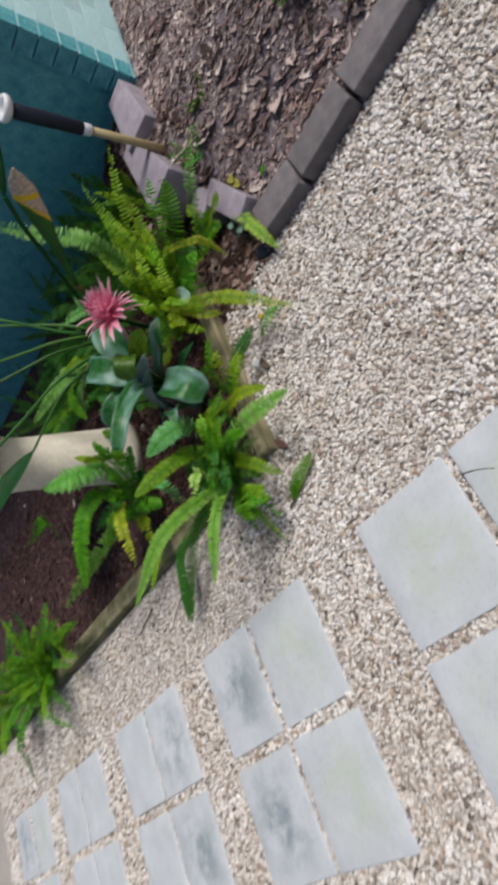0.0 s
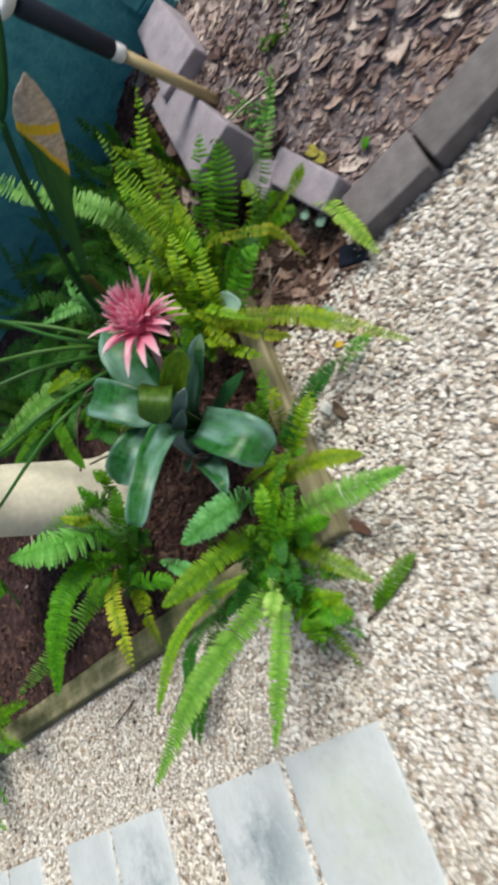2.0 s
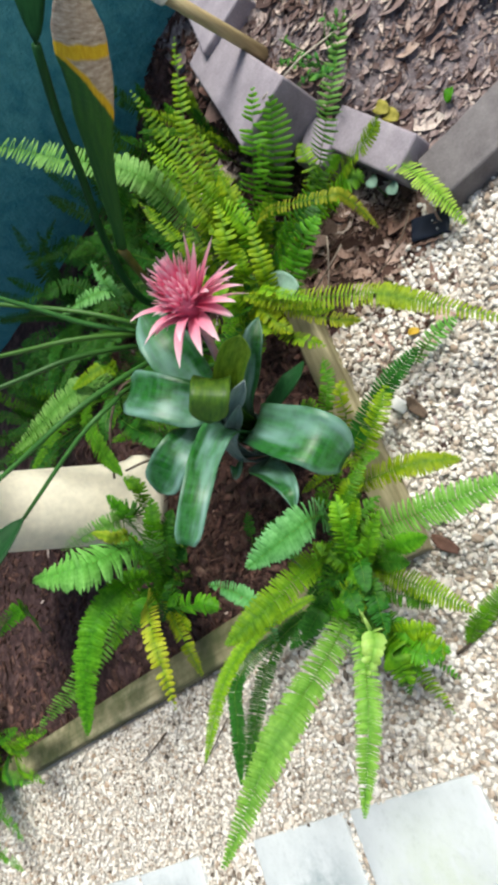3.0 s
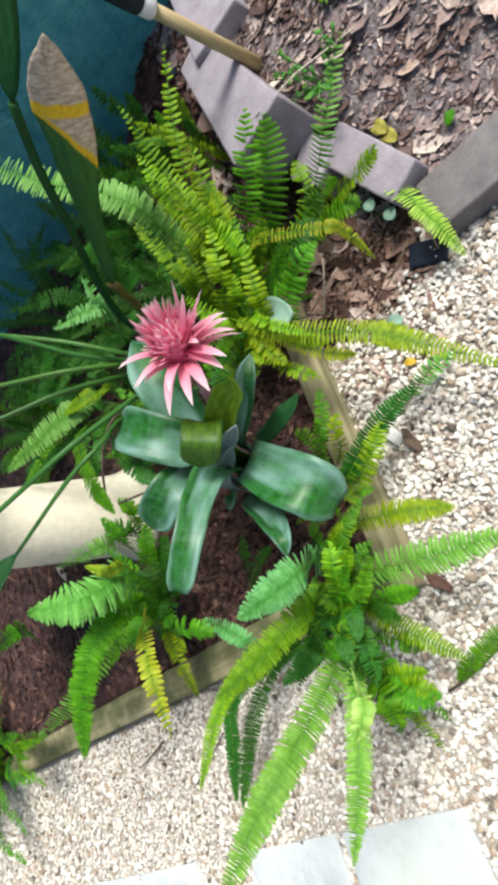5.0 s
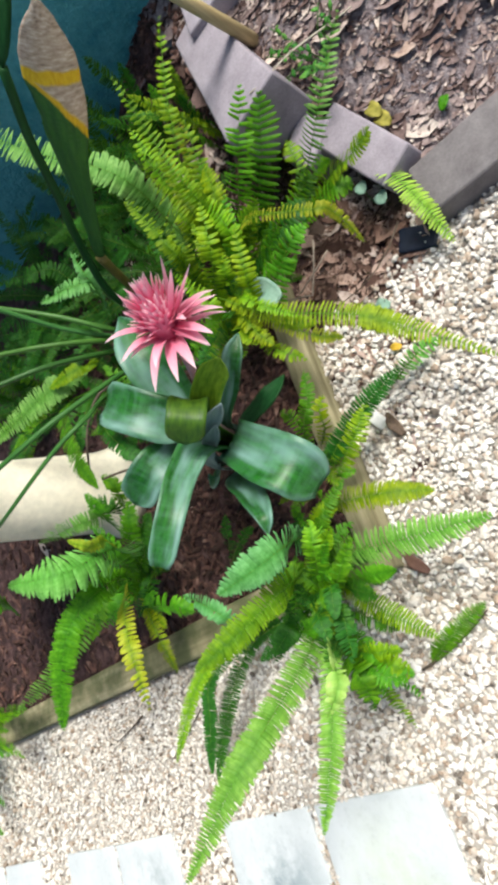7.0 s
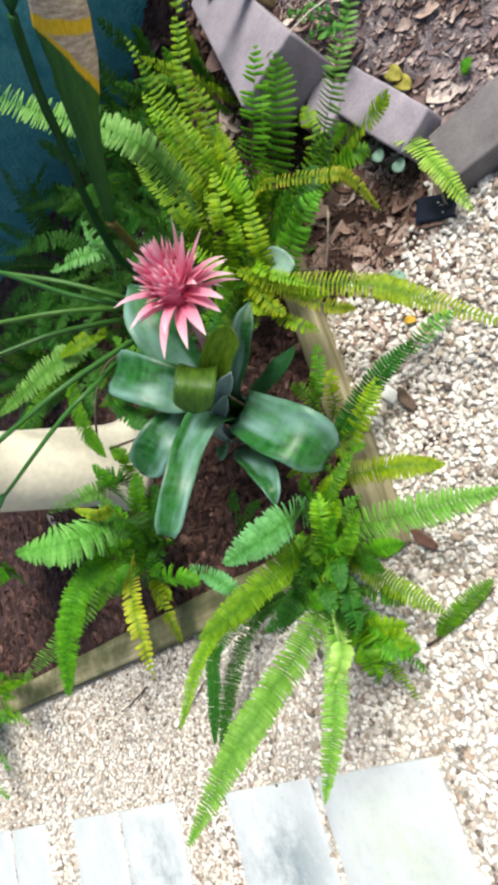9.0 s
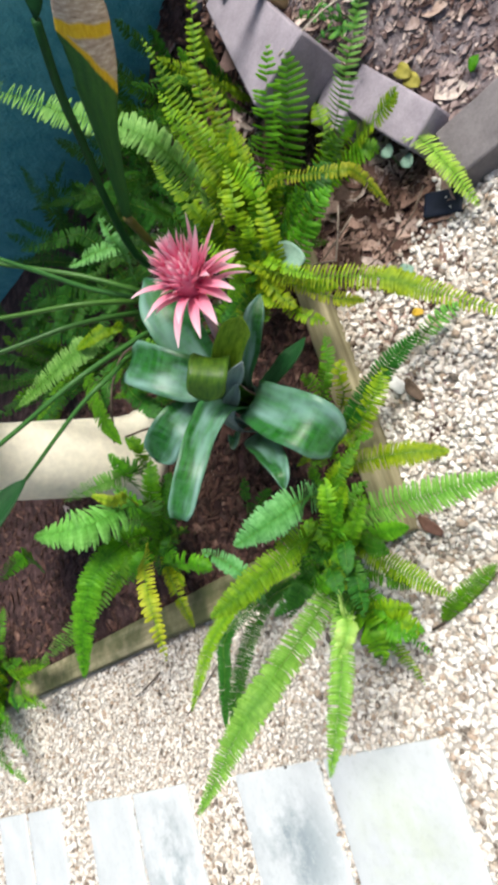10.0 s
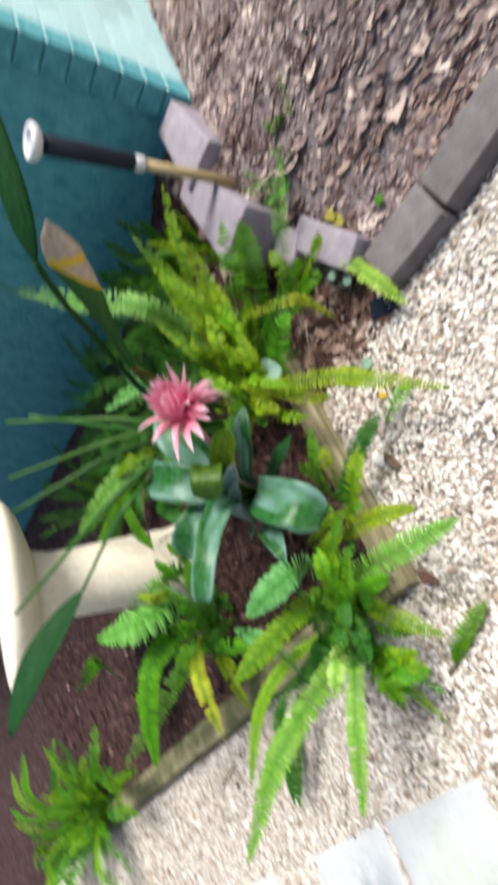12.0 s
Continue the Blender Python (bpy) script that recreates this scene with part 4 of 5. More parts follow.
frond(fern_back, ((1.198, -0.114, 0.14), (1.062, -0.177, 0.2), (0.996, -0.226, 0.22), (0.967, -0.251, 0.18)), 0.054, OLIVE, pitch=0.2)
frond(fern_back, ((1.212, -0.096, 0.14), (1.179, -0.196, 0.26), (1.095, -0.262, 0.3), (1.01, -0.333, 0.27)), 0.046, LIME, pitch=0.22)
frond(fern_back, ((1.37, -0.189, 0.1), (1.37, -0.306, 0.14), (1.379, -0.463, 0.16), (1.364, -0.525, 0.17)), 0.061, GREEN, pitch=0.17)
frond(fern_back, ((1.516, -0.074, 0.12), (1.531, -0.157, 0.28), (1.637, -0.158, 0.34), (1.798, -0.147, 0.38)), 0.081, LIME, pitch=0.17)
frond(fern_back, ((1.433, -0.114, 0.12), (1.439, -0.22, 0.24), (1.488, -0.257, 0.28), (1.578, -0.259, 0.28)), 0.083, OLIVE, pitch=0.17)
frond(fern_back, ((1.326, -0.136, 0.12), (1.317, -0.236, 0.25), (1.376, -0.258, 0.3), (1.539, -0.204, 0.32)), 0.075, LIME, pitch=0.18)
frond(fern_back, ((1.174, -0.154, 0.1), (1.191, -0.249, 0.18), (1.218, -0.349, 0.22), (1.236, -0.417, 0.22)), 0.094, GREEN, pitch=0.15)
frond(fern_back, ((1.219, -0.034, 0.15), (1.178, -0.124, 0.28), (1.222, -0.126, 0.32), (1.343, -0.073, 0.33)), 0.064, LIME, pitch=0.19)
frond(fern_back, ((1.255, -0.147, 0.12), (1.097, -0.24, 0.22), (1.036, -0.289, 0.24), (1.001, -0.337, 0.22)), 0.054, OLIVE, pitch=0.2)
frond(fern_back, ((1.284, -0.167, 0.1), (1.322, -0.227, 0.2), (1.366, -0.25, 0.24), (1.359, -0.329, 0.26)), 0.077, GREEN, pitch=0.17)
frond(fern_wall, ((1.668, 0.475, 0.15), (1.793, 0.427, 0.32), (1.825, 0.512, 0.4), (1.958, 0.723, 0.42)), 0.085, DEEP, pitch=0.16)
frond(fern_wall, ((1.705, 0.393, 0.15), (1.552, 0.217, 0.36), (1.553, 0.267, 0.42), (1.599, 0.395, 0.44)), 0.080, PALE, pitch=0.13)
frond(fern_wall, ((1.632, 0.43, 0.15), (1.54, 0.254, 0.32), (1.551, 0.195, 0.4), (1.648, 0.208, 0.42)), 0.061, PALE, pitch=0.24)
frond(fern_wall, ((1.886, 0.466, 0.12), (1.968, 0.445, 0.25), (2.083, 0.528, 0.3), (2.275, 0.784, 0.3)), 0.094, DEEP, pitch=0.16)
frond(fern_wall, ((2.06, 0.731, 0.12), (2.228, 0.75, 0.25), (2.22, 0.599, 0.3), (2.237, 0.48, 0.3)), 0.089, DEEP, pitch=0.17)
frond(fern_wall, ((2.089, 0.557, 0.12), (2.179, 0.551, 0.2), (2.239, 0.594, 0.24), (2.422, 0.81, 0.24)), 0.090, DEEP, pitch=0.17)
frond(fern_wall, ((1.985, 0.415, 0.12), (1.969, 0.229, 0.2), (2.032, 0.139, 0.22), (2.111, 0.058, 0.22)), 0.073, DEEP, pitch=0.2)
frond(fern_wall, ((2.341, 0.121, 0.12), (2.378, 0.064, 0.2), (2.43, 0.027, 0.24), (2.496, 0.038, 0.24)), 0.086, DEEP, pitch=0.25)
frond(fern_wall, ((1.493, 0.556, 0.2), (1.249, 0.315, 0.46), (1.226, 0.421, 0.52), (1.242, 0.69, 0.54)), 0.098, PALE, pitch=0.12)
frond(fern_wall, ((1.489, 0.516, 0.2), (1.253, 0.248, 0.44), (1.216, 0.248, 0.5), (1.218, 0.329, 0.52)), 0.057, LIME, pitch=0.17)
frond(fern_wall, ((1.702, 0.644, 0.1), (1.691, 0.63, 0.25), (1.803, 0.769, 0.3), (1.976, 1.051, 0.3)), 0.107, DEEP, pitch=0.16)
frond(fern_wall, ((1.545, 0.723, 0.1), (1.559, 0.695, 0.25), (1.674, 0.831, 0.3), (1.832, 1.117, 0.3)), 0.105, DEEP, pitch=0.16)
frond(fern_plinth, ((1.252, 0.444, 0.25), (1.131, 0.237, 0.46), (1.035, 0.215, 0.52), (0.979, 0.259, 0.52)), 0.053, DEEP, pitch=0.16)
frond(fern_plinth, ((0.957, 0.679, 0.1), (0.941, 0.497, 0.26), (0.966, 0.431, 0.32), (1.016, 0.455, 0.34)), 0.067, GREEN, pitch=0.18)
frond(fern_plinth, ((0.923, 0.743, 0.1), (0.904, 0.533, 0.3), (0.935, 0.494, 0.36), (0.978, 0.505, 0.38)), 0.068, GREEN, pitch=0.17)
frond(fern_plinth, ((1.366, 0.483, 0.25), (1.144, 0.319, 0.5), (0.927, 0.194, 0.58), (0.829, 0.163, 0.56)), 0.060, GREEN, pitch=0.11)
frond(fern_plinth, ((1.299, 0.517, 0.25), (1.021, 0.214, 0.46), (0.912, 0.112, 0.5), (0.859, 0.077, 0.48)), 0.062, DEEP, pitch=0.12)
frond(fern_plinth, ((1.044, 0.725, 0.12), (0.939, 0.568, 0.3), (0.922, 0.607, 0.38), (0.965, 0.823, 0.38)), 0.078, PALE, pitch=0.14)
frond(fern_plinth, ((0.94, 0.734, 0.1), (0.952, 0.562, 0.24), (0.983, 0.583, 0.28), (0.989, 0.656, 0.28)), 0.080, DEEP, pitch=0.18)
frond(fern_side, ((0.798, 0.795, 0.08), (0.751, 0.548, 0.26), (0.78, 0.483, 0.34), (0.835, 0.53, 0.34)), 0.076, GREEN, pitch=0.16)
frond(fern_side, ((0.798, 0.795, 0.08), (0.778, 0.687, 0.14), (0.762, 0.491, 0.22), (0.776, 0.421, 0.22)), 0.080, DEEP, pitch=0.19)
frond(fern_side, ((0.798, 0.795, 0.08), (0.771, 0.703, 0.14), (0.682, 0.557, 0.22), (0.63, 0.529, 0.22)), 0.077, GREEN, pitch=0.19)
frond(fern_side, ((0.798, 0.795, 0.08), (0.749, 0.617, 0.22), (0.749, 0.587, 0.3), (0.78, 0.668, 0.3)), 0.083, GREEN, pitch=0.19)
frond(fern_side, ((0.798, 0.795, 0.08), (0.752, 0.67, 0.18), (0.679, 0.65, 0.26), (0.64, 0.741, 0.26)), 0.084, GREEN, pitch=0.19)
frond(fern_side, ((0.798, 0.795, 0.08), (0.759, 0.588, 0.2), (0.783, 0.424, 0.28), (0.836, 0.388, 0.28)), 0.081, GREEN, pitch=0.19)
frond(fern_side, ((0.798, 0.795, 0.08), (0.761, 0.543, 0.26), (0.823, 0.502, 0.34), (0.911, 0.58, 0.34)), 0.076, GREEN, pitch=0.16)
frond(fern_side, ((0.798, 0.795, 0.08), (0.751, 0.759, 0.12), (0.631, 0.591, 0.2), (0.562, 0.534, 0.2)), 0.076, OLIVE, pitch=0.19)
frond(fern_side, ((0.798, 0.795, 0.08), (0.761, 0.735, 0.16), (0.711, 0.777, 0.24), (0.694, 0.923, 0.24)), 0.078, DEEP, pitch=0.19)
frond(fern_side, ((0.823, 0.749, 0.1), (0.763, 0.394, 0.4), (0.702, 0.366, 0.58), (0.73, 0.495, 0.65)), 0.138, SPRING, pitch=0.115, droop=0.5)
frond(fern_side, ((0.806, 0.725, 0.12), (0.685, 0.459, 0.42), (0.613, 0.515, 0.5), (0.514, 0.62, 0.5), (0.393, 0.744, 0.46)), 0.094, GREEN, pitch=0.085)
frond(fern_side, ((0.79, 0.766, 0.1), (0.723, 0.806, 0.2), (0.59, 0.977, 0.32), (0.523, 1.231, 0.36)), 0.097, SPRING, pitch=0.12)
frond(fern_side, ((0.771, 0.754, 0.14), (0.649, 0.535, 0.32), (0.516, 0.466, 0.38), (0.363, 0.51, 0.34)), 0.072, YELLOW, pitch=0.27)
frond(fern_side, ((0.764, 0.75, 0.1), (0.653, 0.605, 0.2), (0.539, 0.553, 0.22), (0.441, 0.594, 0.16)), 0.059, OLIVE, pitch=0.13)
frond(fern_side, ((0.748, 0.758, 0.1), (0.639, 0.555, 0.22), (0.592, 0.416, 0.25), (0.558, 0.367, 0.22)), 0.081, GREEN, pitch=0.22, droop=0.6)
frond(fern_side, ((0.79, 0.766, 0.1), (0.794, 0.489, 0.28), (0.824, 0.389, 0.34), (0.888, 0.362, 0.34)), 0.077, GREEN, pitch=0.17)
frond(fern_side, ((0.781, 0.741, 0.1), (0.764, 0.464, 0.26), (0.803, 0.389, 0.3), (0.84, 0.339, 0.3)), 0.074, DEEP, pitch=0.17)
frond(fern_side, ((0.782, 0.797, 0.1), (0.733, 0.711, 0.24), (0.678, 0.739, 0.28), (0.632, 0.857, 0.26)), 0.082, GREEN, pitch=0.15)
frond(fern_side, ((0.832, 0.771, 0.1), (0.778, 0.38, 0.42), (0.746, 0.316, 0.52), (0.775, 0.342, 0.56)), 0.043, YELLOW, pitch=0.3)
frond(fern_side, ((0.814, 0.724, 0.1), (0.741, 0.564, 0.18), (0.673, 0.554, 0.22), (0.635, 0.655, 0.2)), 0.077, DEEP, pitch=0.18)
frond(fern_side, ((0.807, 0.757, 0.1), (0.801, 0.71, 0.2), (0.783, 0.798, 0.24), (0.784, 0.962, 0.24)), 0.078, DEEP, pitch=0.16)
frond(fern_side, ((0.707, 0.34, 0.05), (0.72, 0.278, 0.1), (0.746, 0.255, 0.12), (0.782, 0.241, 0.12)), 0.045, DEEP, pitch=0.25)
frond(fern_side, ((0.659, 0.353, 0.05), (0.681, 0.267, 0.1), (0.695, 0.198, 0.12), (0.708, 0.154, 0.12)), 0.044, DEEP, pitch=0.25)
frond(fern_side, ((0.844, 1.226, 0.3), (0.801, 0.885, 0.5), (0.781, 0.851, 0.55), (0.775, 1.047, 0.55)), 0.074, GREEN, pitch=0.16)


def fill(fern, root, n, start, sweep, reach, heights, arch, width, mats, seed):
    """More fronds of a fern, fanned out over an angle round its root."""
    r = random.Random(seed)
    for k in range(n):
        a = radians(start + sweep * (k + r.uniform(-0.4, 0.4)) / n)
        ln = r.uniform(*reach)
        jx, jy = r.uniform(-0.05, 0.05), r.uniform(-0.05, 0.05)
        b = (root[0] + jx + 0.02 * math.cos(a), root[1] + jy + 0.02 * math.sin(a), root[2])
        e = (root[0] + ln * math.cos(a), root[1] + ln * math.sin(a), r.uniform(*heights))
        arched(fern, b, e, r.uniform(*arch), width * r.uniform(0.8, 1.1), mats[k % len(mats)])


# Low fill, largely DEEP: its dark colour stands for shade between the fronds.
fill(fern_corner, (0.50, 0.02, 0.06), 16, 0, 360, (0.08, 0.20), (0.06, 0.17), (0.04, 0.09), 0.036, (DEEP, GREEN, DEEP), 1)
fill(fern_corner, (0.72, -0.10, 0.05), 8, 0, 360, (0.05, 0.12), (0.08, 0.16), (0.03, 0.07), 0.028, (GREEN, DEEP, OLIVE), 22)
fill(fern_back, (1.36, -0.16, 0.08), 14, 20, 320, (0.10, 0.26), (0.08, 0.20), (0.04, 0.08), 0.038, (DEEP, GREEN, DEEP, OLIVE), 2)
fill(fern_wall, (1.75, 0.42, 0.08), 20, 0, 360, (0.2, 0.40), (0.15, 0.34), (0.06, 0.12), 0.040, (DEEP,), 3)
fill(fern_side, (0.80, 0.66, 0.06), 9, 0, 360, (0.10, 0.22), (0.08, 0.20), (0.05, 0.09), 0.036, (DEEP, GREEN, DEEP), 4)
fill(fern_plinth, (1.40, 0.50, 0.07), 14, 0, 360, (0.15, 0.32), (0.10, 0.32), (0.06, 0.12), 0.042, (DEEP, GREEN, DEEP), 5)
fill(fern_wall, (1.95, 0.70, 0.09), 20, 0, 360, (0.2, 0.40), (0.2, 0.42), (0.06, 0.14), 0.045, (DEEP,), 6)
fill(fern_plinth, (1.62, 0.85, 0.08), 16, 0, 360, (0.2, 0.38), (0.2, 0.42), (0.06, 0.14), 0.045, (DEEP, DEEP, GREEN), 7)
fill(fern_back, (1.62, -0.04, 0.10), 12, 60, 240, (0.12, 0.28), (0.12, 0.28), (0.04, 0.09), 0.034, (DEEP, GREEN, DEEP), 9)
fern_far = thing("fern", (0.62, 2.85, 0.03), "green sword fern overhanging the far end of the timber", "fern", "ferns of the bed")
fill(fern_far, (0.62, 2.85, 0.07), 30, 0, 360, (0.25, 0.55), (0.10, 0.40), (0.10, 0.25), 0.055, (GREEN, LIME, DEEP, GREEN), 10)
fern_edge = thing("fern", (0.61, 2.36, 0.03), "small green sword fern at the timber's edge", "fern", "ferns of the bed")
fill(fern_edge, (0.61, 2.36, 0.07), 40, 20, 360, (0.16, 0.46), (0.10, 0.36), (0.06, 0.14), 0.06, (GREEN, LIME, GREEN, DEEP), 11)
fill(fern_edge, (0.61, 2.36, 0.07), 10, 0, 360, (0.05, 0.15), (0.25, 0.40), (0.03, 0.06), 0.05, (GREEN, GREEN, LIME), 12)
arched(fern_edge, (0.60, 2.10, 0.10), (0.544, 1.48, 0.25), 0.14, 0.05, LIME)
arched(fern_edge, (0.58, 2.15, 0.10), (0.431, 1.83, 0.15), 0.14, 0.05, GREEN)
arched(fern_edge, (0.62, 2.10, 0.10), (0.60, 1.55, 0.30), 0.12, 0.05, GREEN)
arched(fern_edge, (0.60, 1.98, 0.10), (0.50, 1.49, 0.30), 0.10, 0.055, GREEN)
arched(fern_edge, (0.60, 2.0, 0.10), (0.40, 1.62, 0.20), 0.12, 0.055, LIME)
arched(fern_edge, (0.62, 2.0, 0.10), (0.41, 1.65, 0.30), 0.10, 0.05, DEEP)
arched(fern_edge, (0.62, 2.0, 0.10), (0.56, 1.53, 0.20), 0.10, 0.05, GREEN)
arched(fern_edge, (0.50, 2.5, 0.10), (0.15, 2.05, 0.15), 0.14, 0.05, GREEN)
# Mostly DEEP again, with the bed's shade put into the fronds' colour.
LOW = "low dark green sword fern, bed shade partly in its colour"
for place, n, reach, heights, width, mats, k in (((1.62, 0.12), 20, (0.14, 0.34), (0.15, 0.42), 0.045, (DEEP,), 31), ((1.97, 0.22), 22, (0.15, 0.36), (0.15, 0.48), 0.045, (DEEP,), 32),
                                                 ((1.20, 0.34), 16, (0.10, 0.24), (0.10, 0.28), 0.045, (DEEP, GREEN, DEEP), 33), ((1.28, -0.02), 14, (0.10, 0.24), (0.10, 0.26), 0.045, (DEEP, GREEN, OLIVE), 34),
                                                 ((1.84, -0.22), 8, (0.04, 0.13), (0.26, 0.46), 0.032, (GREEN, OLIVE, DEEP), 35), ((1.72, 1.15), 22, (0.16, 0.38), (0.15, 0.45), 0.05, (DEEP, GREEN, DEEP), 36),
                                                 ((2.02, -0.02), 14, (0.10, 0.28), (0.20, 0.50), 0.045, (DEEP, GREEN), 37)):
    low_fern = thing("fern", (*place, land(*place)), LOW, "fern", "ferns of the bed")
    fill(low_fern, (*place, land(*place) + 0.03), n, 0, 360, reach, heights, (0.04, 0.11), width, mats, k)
frond(fern_back, ((1.31, -0.57, 0.05), (1.278, -0.604, 0.10), (1.181, -0.631, 0.12), (1.109, -0.640, 0.10), (1.042, -0.638, 0.04)), 0.076, FRESH, 0.11)


# ---- bromeliad ----
def build_bromeliad():
    base = Vector((0.885, 0.06, 0.05))
    plant = thing("bromeliad", base, "silver-banded green bromeliad with a pink spiky flower head", "bromeliad")
    back = Matrix.Translation(-base)
    strap = lambda t: (0.62 + 0.38 * smooth(0.25, 0.62, t)) * (1 if t < 0.86 else max(0.06, 1 - ((t - 0.86) / 0.14) ** 2.6))
    blunt = lambda t: (0.66 + 0.34 * smooth(0.2, 0.55, t)) * (1 if t < 0.92 else max(0.62, 1 - 0.38 * ((t - 0.92) / 0.08) ** 3))
    lance = lambda t: max(0.03, math.sin(math.pi * min(1, 0.18 + t * 0.82)) ** 0.8)
    oval = lambda t: (0.7 + 0.3 * smooth(0.2, 0.6, t)) * (1 if t < 0.75 else max(0.05, 1 - ((t - 0.75) / 0.25) ** 2))
    tongue = lambda t: (1 - 0.30 * t) * (1 if t < 0.93 else max(0.66, 1 - 0.34 * ((t - 0.93) / 0.07) ** 2))
    broad = lambda t: (0.80 + 0.20 * smooth(0.2, 0.6, t)) * (1 if t < 0.78 else max(0.5, 1 - 0.5 * ((t - 0.78) / 0.22) ** 2.2))
    # neck, crest, bow and tip of each leaf, its width, channel and look
    leaves = [((0.847, -0.056, 0.31), (0.74, -0.168, 0.37), (0.676, -0.231, 0.365), (0.636, -0.232, 0.30), 0.122, 0.22, broad, BROMELIAD, (-0.60, 0.74, 0.29)),
              ((0.826, -0.054, 0.40), (0.769, -0.046, 0.48), (0.675, -0.027, 0.535), (0.588, 0.042, 0.545), 0.080, 0.25, tongue, BROMELIAD, (0.60, 0.39, 0.69)),
              ((0.885, -0.042, 0.40), (0.897, -0.035, 0.475), (0.94, 0.005, 0.525), (1.007, 0.074, 0.54), 0.108, 0.22, blunt, BROMELIAD, (0.75, -0.65, -0.12)),
              ((0.885, 0.03, 0.38), (0.846, 0.034, 0.45), (0.812, 0.075, 0.485), (0.785, 0.165, 0.47), 0.092, 0.20, strap, BROMELIAD, (0.77, 0.19, 0.61)),
              ((0.915, 0.0, 0.34), (0.997, -0.011, 0.42), (1.079, -0.033, 0.48), (1.205, -0.01, 0.50), 0.118, 0.30, oval, BROMELIAD, (0.24, -0.80, -0.55)),
              ((0.891, -0.041, 0.30), (0.932, -0.141, 0.36), (0.963, -0.201, 0.39), (1.011, -0.238, 0.38), 0.046, 0.30, oval, BROMELIAD, (-0.33, -0.61, -0.72)),
              ((0.873, -0.034, 0.36), (0.888, -0.124, 0.44), (0.908, -0.191, 0.47), (0.921, -0.245, 0.48), 0.066, 0.65, strap, SHOOT, (-0.25, -0.66, -0.71)),
              ((0.855, -0.08, 0.40), (0.88, -0.145, 0.495), (0.825, -0.150, 0.532), (0.802, -0.092, 0.50), 0.082, 0.12, strap, YOUNG, (0.33, 0.57, 0.75)),
              ((0.79, 0.03, 0.24), (0.693, -0.076, 0.34), (0.619, -0.138, 0.395), (0.575, -0.128, 0.39), 0.066, 0.32, lance, BROMELIAD, (-0.12, 0.78, 0.61)),
              ((0.857, 0.064, 0.22), (0.86, -0.004, 0.37), (0.86, -0.058, 0.41), (0.839, -0.199, 0.47), 0.048, 0.45, strap, SILVER, (-0.33, -0.61, -0.72)),
              ((0.852, 0.092, 0.2), (0.827, 0.012, 0.34), (0.831, -0.033, 0.38), (0.833, -0.129, 0.43), 0.036, 0.45, strap, SILVER, (-0.33, -0.61, -0.72)),
              ((0.915, 0.0, 0.20), (0.911, -0.10, 0.24), (0.914, -0.16, 0.25), (0.95, -0.20, 0.22), 0.052, 0.15, oval, BLADE, None),
              ((0.865, 0.10, 0.20), (0.832, 0.092, 0.245), (0.82, 0.10, 0.255), (0.815, 0.128, 0.25), 0.045, 0.40, oval, BROMELIAD, None)]
    for k, (neck, crest, bow, tip, width, channel, shape, mat, side) in enumerate(leaves):
        start = base + (Vector(neck) - base) * 0.05
        bm = blade((start, neck, crest, bow, tip), width, shape, channel, 26, 9, 0.05, 0, side, k, spline)
        bm.transform(back)
        thicken(part("leaf", bm, mat, plant), 0.002)
    # the flower leans out over the rosette
    head, axis = Vector((0.988, -0.222, 0.565)), Vector((0.46, -0.42, 0.78)).normalized()
    stem = tube([spline([(0.88, -0.01, 0.2), (0.882, -0.06, 0.36), (0.905, -0.15, 0.46), head - axis * 0.02], i / 9) for i in range(10)], [0.009] * 10, 10)
    stem.transform(back)
    part("flower_stem", stem, STEM, plant, "pink downy flower stem")
    flower = part("flower_head", tube([head - axis * 0.025, head, head + axis * 0.03, head + axis * 0.065, head + axis * 0.085], [0.010, 0.030, 0.038, 0.032, 0.008], 14), PINK, None, "pink spiky flower head")
    flower.data.transform(back)
    flower.parent = plant
    sx = axis.cross(Vector((0, 1, 0))).normalized()
    sy = axis.cross(sx)
    rng = random.Random(3)
    n = 160
    for k in range(n):
        a = k * 2.39996 + rng.uniform(-0.15, 0.15)
        o = sx * math.cos(a) + sy * math.sin(a)
        if k < 24:
            h, ln, rise, wide, base_r, bow = rng.uniform(-0.020, 0.006), rng.uniform(0.090, 0.122), rng.uniform(-0.55, 0.45), rng.uniform(0.023, 0.030), 0.014, 0.24
        elif k < 46:
            f = (k - 24) / 22
            h, ln, rise, wide, base_r, bow = 0.004 + 0.03 * f, rng.uniform(0.036, 0.054), 0.45 + 0.35 * f, 0.014, 0.026, 0.10
        else:
            f = (k - 46) / (n - 47)
            h, ln, rise, wide, base_r, bow = 0.025 + 0.06 * f, rng.uniform(0.030, 0.050), 0.5 + 0.95 * f + rng.uniform(-0.25, 0.25), 0.008, 0.037 * math.sqrt(max(0.02, 1 - f * f)), 0.05
        p0 = head + axis * h + o * base_r
        p2 = p0 + (o * math.cos(rise) + axis * math.sin(rise)) * ln
        p1 = p0.lerp(p2, 0.5) + axis * (bow * ln)
        bm = blade((p0, p1, p2), wide, lance, 0.35, 7, 5, 0, 0, o.cross(axis), k)
        bm.transform(back)
        part("bract", bm, PINK, flower)
    # long bracts on the far and open sides of the head
    for k, tip in enumerate(((1.038, -0.35, 0.66), (0.988, -0.367, 0.665), (0.975, -0.399, 0.65), (0.922, -0.394, 0.63), (0.921, -0.396, 0.61),
                             (0.873, -0.352, 0.60), (0.874, -0.319, 0.58), (1.045, -0.228, 0.68), (1.022, -0.208, 0.66))):
        tip = Vector(tip)
        o = tip - head
